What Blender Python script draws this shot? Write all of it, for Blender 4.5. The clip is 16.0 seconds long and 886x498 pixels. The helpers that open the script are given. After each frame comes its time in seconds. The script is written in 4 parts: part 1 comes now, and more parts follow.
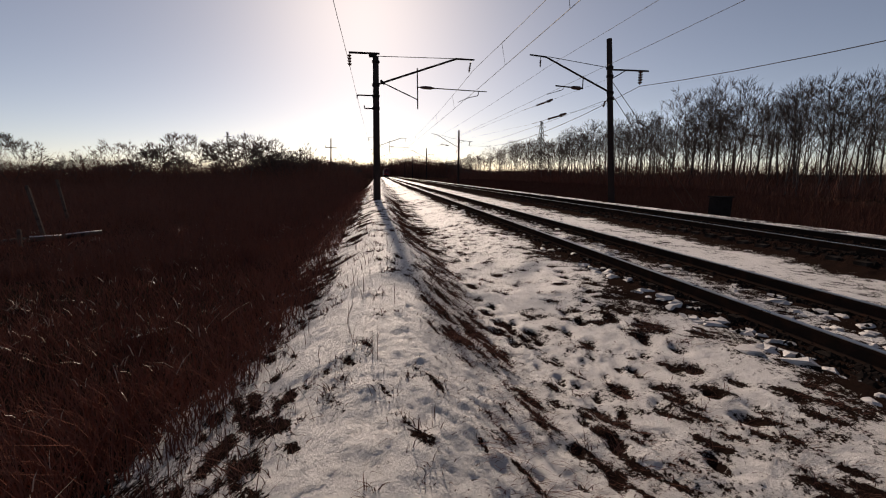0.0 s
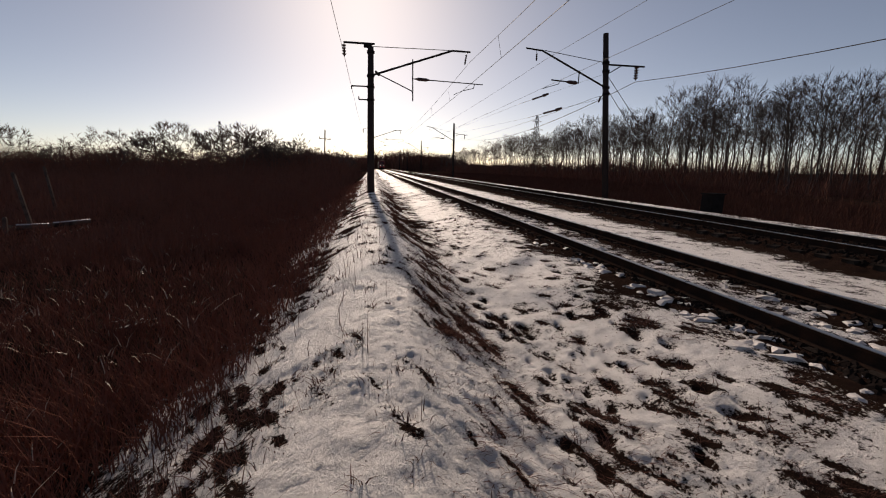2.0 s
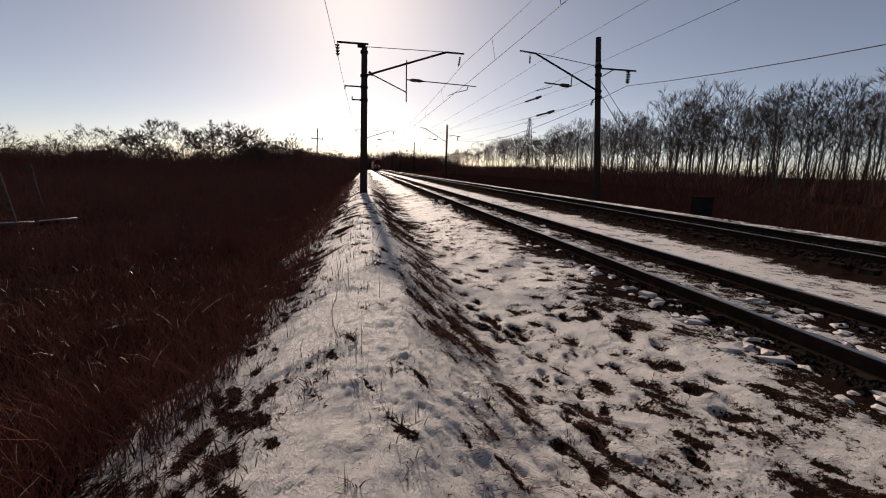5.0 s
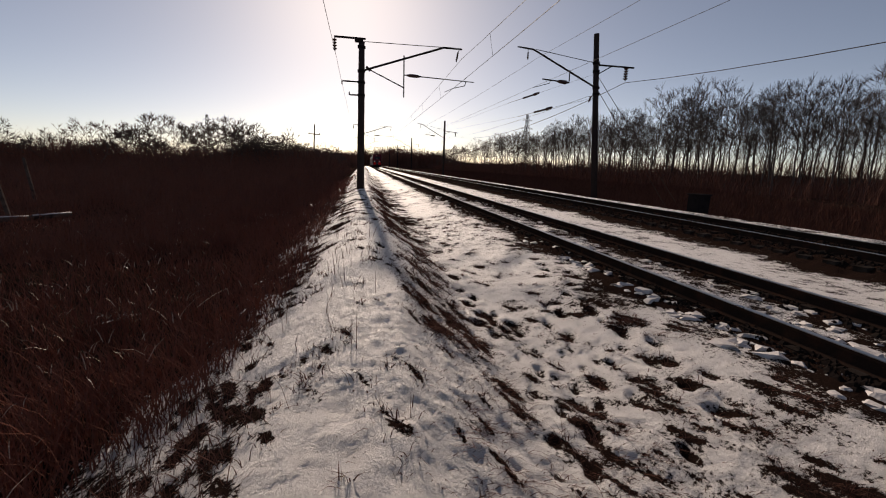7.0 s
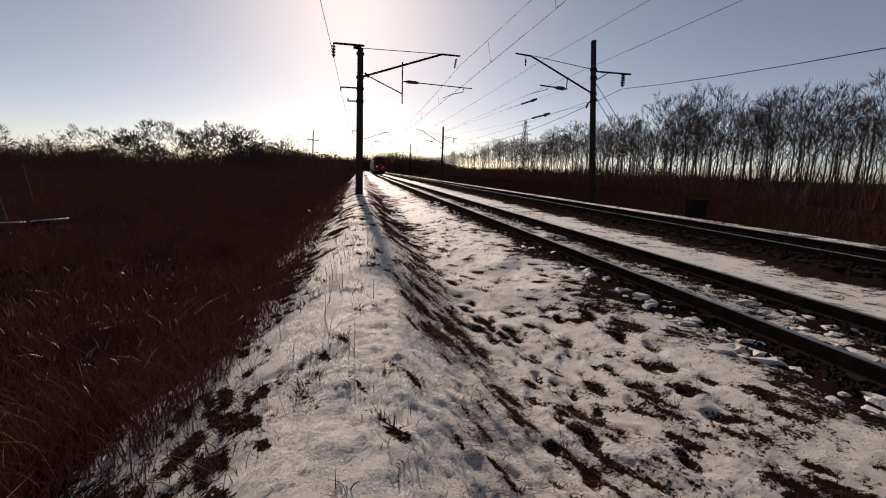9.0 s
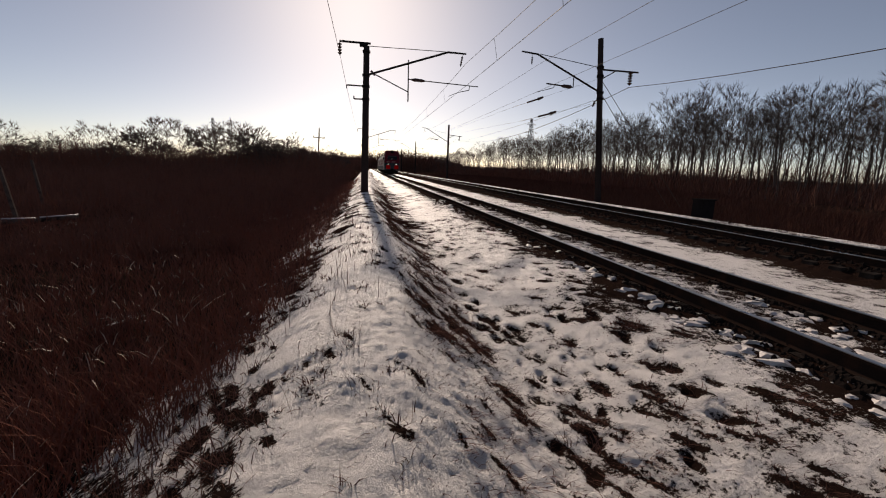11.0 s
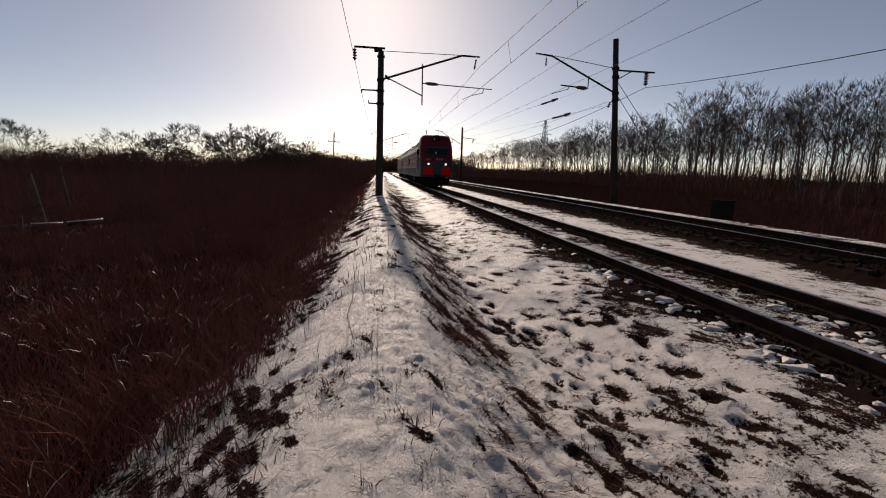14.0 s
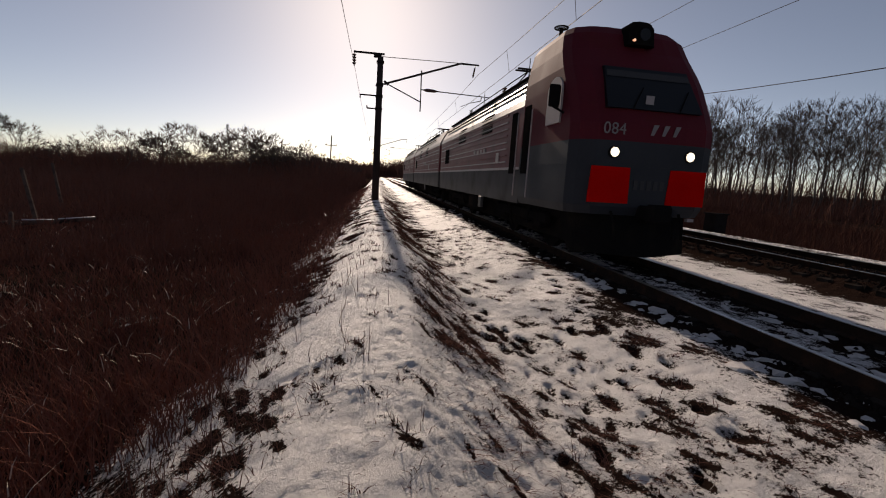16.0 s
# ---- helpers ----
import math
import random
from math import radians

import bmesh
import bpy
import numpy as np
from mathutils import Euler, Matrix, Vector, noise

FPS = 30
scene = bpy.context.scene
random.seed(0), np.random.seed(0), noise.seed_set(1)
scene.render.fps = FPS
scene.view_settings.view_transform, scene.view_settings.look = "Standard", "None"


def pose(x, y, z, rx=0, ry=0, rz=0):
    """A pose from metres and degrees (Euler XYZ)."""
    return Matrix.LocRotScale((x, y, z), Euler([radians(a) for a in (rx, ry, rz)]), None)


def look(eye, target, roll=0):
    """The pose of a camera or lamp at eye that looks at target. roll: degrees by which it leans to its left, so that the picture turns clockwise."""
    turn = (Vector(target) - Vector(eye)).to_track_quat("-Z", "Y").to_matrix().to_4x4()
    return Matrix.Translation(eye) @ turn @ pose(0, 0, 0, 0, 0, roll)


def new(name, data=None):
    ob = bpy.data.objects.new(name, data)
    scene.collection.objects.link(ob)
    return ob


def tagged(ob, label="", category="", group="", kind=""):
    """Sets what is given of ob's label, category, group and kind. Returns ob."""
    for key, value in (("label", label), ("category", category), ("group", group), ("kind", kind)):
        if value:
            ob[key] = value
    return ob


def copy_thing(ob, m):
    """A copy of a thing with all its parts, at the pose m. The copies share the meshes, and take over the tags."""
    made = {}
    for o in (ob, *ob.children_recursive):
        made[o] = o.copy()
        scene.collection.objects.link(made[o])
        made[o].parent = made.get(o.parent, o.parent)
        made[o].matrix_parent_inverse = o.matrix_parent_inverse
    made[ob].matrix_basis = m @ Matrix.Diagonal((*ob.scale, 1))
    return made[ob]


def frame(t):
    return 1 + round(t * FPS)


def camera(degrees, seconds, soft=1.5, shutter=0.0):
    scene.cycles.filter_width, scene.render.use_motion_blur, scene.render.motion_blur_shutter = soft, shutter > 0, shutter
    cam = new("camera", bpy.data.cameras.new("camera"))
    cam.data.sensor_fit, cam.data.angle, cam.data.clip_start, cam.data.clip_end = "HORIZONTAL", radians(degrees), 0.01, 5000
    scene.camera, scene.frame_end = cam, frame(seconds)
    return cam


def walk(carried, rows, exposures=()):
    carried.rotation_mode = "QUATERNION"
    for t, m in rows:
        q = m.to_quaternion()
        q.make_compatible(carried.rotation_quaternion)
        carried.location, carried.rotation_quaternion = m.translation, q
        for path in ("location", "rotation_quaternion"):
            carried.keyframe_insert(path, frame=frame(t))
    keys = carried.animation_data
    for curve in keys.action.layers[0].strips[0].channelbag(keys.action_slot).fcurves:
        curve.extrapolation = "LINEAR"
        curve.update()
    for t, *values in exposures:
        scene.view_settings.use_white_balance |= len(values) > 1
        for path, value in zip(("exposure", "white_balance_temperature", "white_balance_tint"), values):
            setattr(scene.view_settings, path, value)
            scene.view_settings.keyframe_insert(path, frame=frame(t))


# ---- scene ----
cam = camera(94.0, 16.0, 1.1)
PATH = [
    (0.0, -0.0, -0.0, 1.6, -8.837, -10.235, -0.0),
    (0.5, 0.008, 0.01, 1.597, -8.929, -10.619, 0.128),
    (1.0, 0.008, 0.014, 1.591, -9.188, -10.679, -0.438),
    (1.5, 0.011, 0.021, 1.588, -9.33, -11.061, -0.741),
    (2.0, 0.019, 0.028, 1.588, -9.559, -11.127, -0.834),
    (2.5, 0.022, 0.028, 1.591, -9.362, -10.769, -0.972),
    (3.0, 0.019, 0.026, 1.594, -9.454, -10.595, -1.06),
    (3.5, 0.006, 0.024, 1.586, -9.839, -10.702, -1.139),
    (4.0, -0.004, 0.031, 1.588, -10.109, -10.988, -1.165),
    (6.5, 0.012, 0.04, 1.579, -10.923, -10.884, -1.738),
    (7.0, 0.014, 0.04, 1.575, -10.881, -11.428, -1.684),
    (7.5, 0.021, 0.044, 1.575, -11.26, -11.135, -1.867),
    (8.0, 0.025, 0.05, 1.573, -11.472, -11.073, -1.949),
    (8.5, 0.021, 0.048, 1.576, -11.12, -10.921, -1.792),
    (9.0, 0.02, 0.038, 1.581, -11.08, -10.688, -1.642),
    (11.5, 0.015, 0.033, 1.587, -9.846, -10.985, -1.962),
    (12.0, 0.011, 0.021, 1.591, -9.075, -10.67, -1.776),
    (12.5, 0.006, 0.015, 1.597, -8.675, -10.696, -1.621),
    (13.0, 0.014, 0.015, 1.599, -9.058, -10.356, -1.357),
    (13.5, 0.004, 0.008, 1.604, -8.743, -10.48, -1.247),
    (14.0, -0.011, 0.008, 1.604, -8.509, -10.662, -1.406),
    (14.5, -0.01, 0.011, 1.605, -8.591, -10.668, -1.723),
    (15.0, -0.012, 0.008, 1.601, -8.667, -10.324, -2.033),
    (15.5, -0.006, 0.011, 1.6, -8.895, -10.072, -2.488),
    (16.0, -0.009, 0.01, 1.6, -8.988, -9.782, -2.835),
]
walk(cam, [(r[0], pose(r[1], r[2], r[3], 90 + r[5], r[6], r[4])) for r in PATH], [(0, -0.05, 7900, 16), (16, -0.05, 7900, 16)])

# ---- world and sun ----
SUN_ELEVATION, SUN_AZIMUTH = 23.2, -1.2   # azimuth from the track's direction, towards +x
world = bpy.data.worlds.new("sky")
scene.world = world
world.use_nodes = True
wn = world.node_tree.nodes
sky = wn.new("ShaderNodeTexSky")
sky.sky_type = "NISHITA"
sky.sun_disc = False
sky.sun_elevation = radians(SUN_ELEVATION)
sky.sun_rotation = radians(SUN_AZIMUTH)
sky.air_density, sky.dust_density, sky.ozone_density = 0.6, 0.36, 2.0
wn["Background"].inputs["Strength"].default_value = 0.09
# thin high haze evens out the clear sky
haze, pale = wn.new("ShaderNodeMixRGB"), wn.new("ShaderNodeHueSaturation")
haze.inputs[0].default_value, haze.inputs[2].default_value = 0.04, (5.0, 6.0, 7.8, 1)
pale.inputs["Saturation"].default_value = 0.88
world.node_tree.links.new(sky.outputs["Color"], pale.inputs["Color"])
world.node_tree.links.new(pale.outputs["Color"], haze.inputs[1])
world.node_tree.links.new(haze.outputs[0], wn["Background"].inputs["Color"])

sun = new("sun", bpy.data.lights.new("sun", "SUN"))
sun.data.energy, sun.data.angle, sun.data.color = 5.0, radians(1.1), (1.0, 0.93, 0.87)
sun_way = Vector((math.sin(radians(SUN_AZIMUTH)) * math.cos(radians(SUN_ELEVATION)),
                  math.cos(radians(SUN_AZIMUTH)) * math.cos(radians(SUN_ELEVATION)), math.sin(radians(SUN_ELEVATION))))
sun.matrix_world = look(sun_way * 200, (0, 0, 0))

# ---- materials ----


def mat(name, colour, rough=0.7, metal=0.0, vary=0.25, scale=8.0, bump=0.2, second=None, amount=0.5, per_object=0.0):
    """A surface with a fine grain, larger stains in a second colour and a fine relief; scale in marks per metre."""
    m = bpy.data.materials.new(name)
    m.use_nodes = True
    n, l = m.node_tree.nodes, m.node_tree.links
    b = n["Principled BSDF"]
    b.inputs["Metallic"].default_value = metal
    b.inputs["Specular IOR Level"].default_value = 0.08 if rough > 0.8 else 0.2 if rough > 0.4 else 0.4
    co = n.new("ShaderNodeTexCoord")
    fine, big = n.new("ShaderNodeTexNoise"), n.new("ShaderNodeTexNoise")
    fine.inputs["Scale"].default_value, fine.inputs["Detail"].default_value = scale * 6, 6
    big.inputs["Scale"].default_value, big.inputs["Detail"].default_value = scale * 0.4, 8
    for t in (fine, big):
        l.new(co.outputs["Object"], t.inputs["Vector"])
    ramp = n.new("ShaderNodeValToRGB")
    ramp.color_ramp.elements[0].position, ramp.color_ramp.elements[1].position = 0.62 - 0.25 * amount, 0.75 - 0.1 * amount
    l.new(big.outputs["Fac"], ramp.inputs["Fac"])
    stain = n.new("ShaderNodeMixRGB")
    stain.inputs[1].default_value = (*colour, 1)
    stain.inputs[2].default_value = (*(second or [c * (1 - vary) for c in colour]), 1)
    l.new(ramp.outputs["Color"], stain.inputs[0])
    hsv = n.new("ShaderNodeHueSaturation")
    span = n.new("ShaderNodeMapRange")
    span.inputs[3].default_value, span.inputs[4].default_value = 1 - vary, 1 + vary
    l.new(fine.outputs["Fac"], span.inputs[0])
    l.new(stain.outputs[0], hsv.inputs["Color"])
    value = span.outputs[0]
    if per_object:
        info, own, mul = n.new("ShaderNodeObjectInfo"), n.new("ShaderNodeMapRange"), n.new("ShaderNodeMath")
        own.inputs[3].default_value, own.inputs[4].default_value = 1 - per_object, 1 + per_object
        mul.operation = "MULTIPLY"
        l.new(info.outputs["Random"], own.inputs[0])
        l.new(own.outputs[0], mul.inputs[0]), l.new(value, mul.inputs[1])
        value = mul.outputs[0]
    l.new(value, hsv.inputs["Value"])
    l.new(hsv.outputs[0], b.inputs["Base Color"])
    rr = n.new("ShaderNodeMapRange")
    rr.inputs[3].default_value, rr.inputs[4].default_value = max(0.05, rough - 0.12), min(1, rough + 0.12)
    l.new(big.outputs["Fac"], rr.inputs[0]), l.new(rr.outputs[0], b.inputs["Roughness"])
    if bump:
        bm = n.new("ShaderNodeBump")
        bm.inputs["Strength"].default_value, bm.inputs["Distance"].default_value = bump, 0.02
        l.new(fine.outputs["Fac"], bm.inputs["Height"]), l.new(bm.outputs[0], b.inputs["Normal"])
    if rough > 0.8:      # matte, no gloss at grazing light
        d = n.new("ShaderNodeBsdfDiffuse")
        d.inputs["Roughness"].default_value = 0.6
        l.new(hsv.outputs[0], d.inputs["Color"])
        if bump:
            l.new(bm.outputs[0], d.inputs["Normal"])
        l.new(d.outputs[0], n["Material Output"].inputs["Surface"])
    return m


def glow(name, colour, strength):
    m = bpy.data.materials.new(name)
    m.use_nodes = True
    b = m.node_tree.nodes["Principled BSDF"]
    b.inputs["Base Color"].default_value = (0.8, 0.8, 0.75, 1)
    b.inputs["Emission Color"].default_value, b.inputs["Emission Strength"].default_value = (*colour, 1), strength
    return m


def ground_material():
    """Snow and brown soil; the attribute 'cover' is the share of snow, noise gives the patches their edges."""
    m = bpy.data.materials.new("snow_and_soil")
    m.use_nodes = True
    n, l = m.node_tree.nodes, m.node_tree.links
    b = n["Principled BSDF"]
    co, cover = n.new("ShaderNodeTexCoord"), n.new("ShaderNodeAttribute")
    cover.attribute_name = "cover"

    def noise_at(scale, detail, rough=0.6):
        t = n.new("ShaderNodeTexNoise")
        t.inputs["Scale"].default_value, t.inputs["Detail"].default_value, t.inputs["Roughness"].default_value = scale, detail, rough
        l.new(co.outputs["Object"], t.inputs["Vector"])
        return t.outputs["Fac"]

    def math_node(kind, a, c):
        t = n.new("ShaderNodeMath")
        t.operation = kind
        for i, v in enumerate((a, c)):
            if isinstance(v, (int, float)):
                t.inputs[i].default_value = v
            else:
                l.new(v, t.inputs[i])
        return t.outputs[0]
    patches = math_node("ADD", math_node("MULTIPLY", noise_at(5.0, 8, 0.72), 0.44), math_node("MULTIPLY", noise_at(32, 8, 0.75), 0.56))
    edge = n.new("ShaderNodeMapRange")
    edge.inputs[1].default_value, edge.inputs[2].default_value = -0.022, 0.022
    l.new(math_node("SUBTRACT", math_node("ADD", math_node("MULTIPLY", cover.outputs["Fac"], 0.5), 0.25), patches), edge.inputs[0])
    snow, soil = n.new("ShaderNodeMixRGB"), n.new("ShaderNodeMixRGB")
    snow.inputs[1].default_value, snow.inputs[2].default_value = (0.81, 0.775, 0.765, 1), (0.60, 0.565, 0.55, 1)
    soil.inputs[1].default_value, soil.inputs[2].default_value = (0.032, 0.018, 0.014, 1), (0.012, 0.008, 0.007, 1)
    l.new(noise_at(5, 8, 0.7), snow.inputs[0]), l.new(noise_at(30, 6), soil.inputs[0])
    l.new(snow.outputs[0], b.inputs["Base Color"])
    earth, blend = n.new("ShaderNodeBsdfDiffuse"), n.new("ShaderNodeMixShader")
    l.new(soil.outputs[0], earth.inputs["Color"])
    l.new(edge.outputs[0], blend.inputs[0]), l.new(earth.outputs[0], blend.inputs[1]), l.new(b.outputs[0], blend.inputs[2])
    l.new(blend.outputs[0], n["Material Output"].inputs["Surface"])
    rough = n.new("ShaderNodeMapRange")
    rough.inputs[3].default_value, rough.inputs[4].default_value = 0.95, 0.65
    gloss = n.new("ShaderNodeMapRange")
    gloss.inputs[3].default_value, gloss.inputs[4].default_value = 0.03, 0.2
    l.new(edge.outputs[0], gloss.inputs[0]), l.new(gloss.outputs[0], b.inputs["Specular IOR Level"])
    l.new(edge.outputs[0], rough.inputs[0]), l.new(rough.outputs[0], b.inputs["Roughness"])
    relief = math_node("ADD", math_node("ADD", math_node("MULTIPLY", noise_at(16, 10, 0.8), 1.0), math_node("MULTIPLY", noise_at(48, 8, 0.75), 0.9)), math_node("MULTIPLY", edge.outputs[0], 0.35))
    bump = n.new("ShaderNodeBump")
    bump.inputs["Strength"].default_value, bump.inputs["Distance"].default_value = 0.85, 0.06
    l.new(relief, bump.inputs["Height"]), l.new(bump.outputs[0], b.inputs["Normal"]), l.new(bump.outputs[0], earth.inputs["Normal"])
    return m


GROUND = ground_material()
STEEL = mat("rail_steel", (0.030, 0.019, 0.015), 0.9, 0.0, 0.3, 10, 0.2, (0.05, 0.025, 0.017))
RAIL_TOP = mat("polished_rail", (0.30, 0.29, 0.28), 0.3, 1.0, 0.15, 6, 0.05)
CONCRETE = mat("old_concrete", (0.24, 0.22, 0.20), 0.85, 0, 0.25, 5, 0.4, (0.13, 0.115, 0.105), per_object=0.2)
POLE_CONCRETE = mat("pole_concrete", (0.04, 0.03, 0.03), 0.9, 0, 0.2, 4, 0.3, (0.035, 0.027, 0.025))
IRON = mat("dark_iron", (0.022, 0.018, 0.018), 0.85, 0.0, 0.3, 10, 0.1)
PORCELAIN = mat("brown_porcelain", (0.05, 0.02, 0.015), 0.25, 0, 0.2, 10, 0)
WIRE = mat("copper_wire", (0.10, 0.075, 0.06), 0.5, 0.7, 0.2, 6, 0)
OLD_WOOD = mat("weathered_wood", (0.10, 0.075, 0.065), 0.9, 0, 0.3, 8, 0.4, (0.03, 0.02, 0.018))
BARK = mat("grey_bark", (0.12, 0.092, 0.082), 0.95, 0, 0.35, 6, 0.3, (0.05, 0.038, 0.033), per_object=0.25)
TWIG = mat("twigs", (0.10, 0.076, 0.068), 0.95, 0, 0.3, 4, 0, per_object=0.25)
DARK_WOOD = mat("tarred_sleeper_wood", (0.035, 0.027, 0.023), 0.85, 0, 0.35, 8, 0.4, (0.06, 0.05, 0.045), per_object=0.3)
DRY_GRASS = mat("dry_brown_grass", (0.19, 0.08, 0.058), 0.9, 0, 0.4, 2, 0, (0.115, 0.048, 0.037))
MEADOW = mat("brown_meadow_grass", (0.105, 0.046, 0.034), 0.9, 0, 0.4, 2, 0, (0.065, 0.03, 0.023))
BRUSH = mat("dead_brush", (0.15, 0.072, 0.055), 0.95, 0, 0.4, 2, 0, (0.095, 0.046, 0.036))
STRAW = mat("pale_straw", (0.45, 0.36, 0.28), 0.45, 0, 0.3, 5, 0)
# side red kept paler than the cab's: grazing sheen is in the colour
SIDE_RED = mat("sheen_red_side", (0.13, 0.03, 0.036), 0.55, 0, 0.12, 3, 0.03, (0.10, 0.04, 0.042), 0.5)
PALE = mat("pale_trim", (0.30, 0.25, 0.25), 0.6, 0, 0.12, 5, 0)
# cab red darkened: the shade on the sunless nose is in the colour
RED = mat("shaded_red_paint", (0.085, 0.005, 0.012), 0.76, 0, 0.12, 3, 0.03, (0.08, 0.007, 0.01), 0.4)
GREY = mat("grey_paint", (0.036, 0.034, 0.037), 0.7, 0, 0.15, 3, 0.03, (0.022, 0.02, 0.02), 0.5)
BLUEGREY = mat("blue_grey_paint", (0.020, 0.021, 0.027), 0.62, 0, 0.12, 3, 0.03, (0.016, 0.017, 0.022), 0.4)
BLACK = mat("black_paint", (0.010, 0.009, 0.009), 0.9, 0, 0.3, 4, 0.1, (0.018, 0.014, 0.012))
SIGNAL_RED = mat("bright_red_panel", (0.52, 0.005, 0.004), 0.9, 0, 0.08, 4, 0.02)
# roof colour is pale to carry the sun's glint on it
ROOF = mat("sun_paled_roof", (0.20, 0.17, 0.17), 0.5, 0.1, 0.2, 2, 0.05, (0.16, 0.13, 0.12), 0.5)
CAB_GLASS = mat("dark_cab_glass", (0.006, 0.007, 0.010), 0.45, 0, 0.1, 2, 0)
WHITE = mat("white_lettering", (0.19, 0.16, 0.165), 0.6, 0, 0.15, 12, 0)
SNOW = mat("old_snow", (0.46, 0.43, 0.42), 0.6, 0, 0.1, 8, 0.5)
BALLAST = mat("oily_ballast", (0.016, 0.012, 0.011), 0.9, 0, 0.4, 12, 0, (0.028, 0.022, 0.019))
LAMP = glow("headlamp_lit", (1.0, 0.90, 0.74), 1.6)
DIM_LAMP = glow("small_lamp_lit", (1.0, 0.5, 0.3), 0.9)


# ---- mesh helpers ----


class Solid:
    """Collects vertices and faces, then becomes one mesh."""

    def __init__(self):
        self.v, self.f = [], []

    def add(self, verts, faces):
        k = len(self.v)
        self.v.extend(verts)
        self.f.extend([tuple(k + i for i in f) for f in faces])
        return self

    def box(self, x0, x1, y0, y1, z0, z1, b=0.0):
        """A box whose edges are chamfered by b."""
        if b <= 0:
            return self.add([(x, y, z) for z in (z0, z1) for y in (y0, y1) for x in (x0, x1)],
                            [(0, 2, 3, 1), (4, 5, 7, 6), (0, 1, 5, 4), (2, 6, 7, 3), (0, 4, 6, 2), (1, 3, 7, 5)])
        bm = bmesh.new()
        r = bmesh.ops.create_cube(bm, size=1)
        for q in r["verts"]:
            q.co = ((x0 + x1) / 2 + q.co.x * (x1 - x0), (y0 + y1) / 2 + q.co.y * (y1 - y0), (z0 + z1) / 2 + q.co.z * (z1 - z0))
        bmesh.ops.bevel(bm, geom=bm.edges[:], offset=b, segments=1, affect="EDGES")
        bm.verts.index_update()
        self.add([tuple(q.co) for q in bm.verts], [[q.index for q in f.verts] for f in bm.faces])
        bm.free()
        return self

    def tube(self, a, b, ra, rb=None, n=6, caps=True):
        """A tapered round bar from a to b."""
        a, b = Vector(a), Vector(b)
        rb = ra if rb is None else rb
        w = (b - a).normalized()
        u = w.orthogonal().normalized()
        s = w.cross(u)
        vs = []
        for c, r in ((a, ra), (b, rb)):
            for i in range(n):
                t = 2 * math.pi * i / n
                vs.append(tuple(c + (u * math.cos(t) + s * math.sin(t)) * r))
        fs = [(i, (i + 1) % n, n + (i + 1) % n, n + i) for i in range(n)]
        if caps:
            fs += [tuple(range(n - 1, -1, -1)), tuple(range(n, 2 * n))]
        return self.add(vs, fs)

    def loft(self, rings, caps=True):
        """Joins closed rings of equal count."""
        n = len(rings[0])
        vs = [tuple(p) for r in rings for p in r]
        fs = []
        for k in range(len(rings) - 1):
            fs += [(k * n + i, k * n + (i + 1) % n, (k + 1) * n + (i + 1) % n, (k + 1) * n + i) for i in range(n)]
        if caps:
            fs += [tuple(range(n - 1, -1, -1)), tuple(range((len(rings) - 1) * n, len(rings) * n))]
        return self.add(vs, fs)

    def mesh(self, name, material, smooth=False):
        me = bpy.data.meshes.new(name)
        me.from_pydata(self.v, [], self.f)
        me.materials.append(material)
        bm = bmesh.new()
        bm.from_mesh(me)
        bmesh.ops.recalc_face_normals(bm, faces=bm.faces)
        bm.to_mesh(me)
        bm.free()
        if smooth:
            me.polygons.foreach_set("use_smooth", [True] * len(me.polygons))
        return me


def part(name, solid, material, parent=None, label="", smooth=False):
    """Links a Solid as one mesh object, under a thing or a part."""
    ob = new(name, solid.mesh(name, material, smooth))
    ob.parent = parent
    if label:
        tagged(ob, label)
    return ob


def fbm(x, y, scale, octaves=4, seed=0, rough=0.5):
    """Smooth value noise in numpy, 0 to 1."""
    total, amp, norm = np.zeros_like(x), 1.0, 0.0
    for o in range(octaves):
        u, w = x * scale + 37.7 * o + seed * 11.3, y * scale + 91.1 * o + seed * 7.7
        i, j = np.floor(u).astype(np.int64), np.floor(w).astype(np.int64)
        fu, fw = u - i, w - j
        fu, fw = fu * fu * (3 - 2 * fu), fw * fw * (3 - 2 * fw)

        def lattice(a, b):
            k = (a * 374761393 + b * 668265263 + (seed + o) * 974634777) & 0x7FFFFFFF
            k = ((k ^ (k >> 13)) * 1274126177) & 0x7FFFFFFF
            return ((k ^ (k >> 16)) & 0xFFFF) / 65535.0
        total += amp * ((lattice(i, j) * (1 - fu) + lattice(i + 1, j) * fu) * (1 - fw) + (lattice(i, j + 1) * (1 - fu) + lattice(i + 1, j + 1) * fu) * fw)
        norm += amp
        amp, scale = amp * rough, scale * 2.03
    return total / norm


# ---- ground ----
TRACK_NEAR, TRACK_FAR = 5.32, 10.6
SECTION_X = [-400, -60, -12, -5, -3.2, -2.0, -1.3, -0.7, -0.2, 0.35, 0.8, 1.3, 2.0, 2.6, 3.1, 3.5, 4.0, 6.5, 7.0, 8.4, 9.1, 9.5, 11.8, 12.3, 13.0, 14, 15.5, 18, 30, 60, 400]
SECTION_Z = [-1.6, -1.7, -1.7, -1.6, -1.25, -0.72, -0.36, -0.17, -0.08, -0.10, -0.30, -0.44, -0.42, -0.34, -0.22, -0.18, -0.19, -0.19, -0.22, -0.24, -0.22, -0.03, -0.03, 0.02, 0.03, -0.2, -0.7, -0.9, -0.9, -0.9, -0.9]
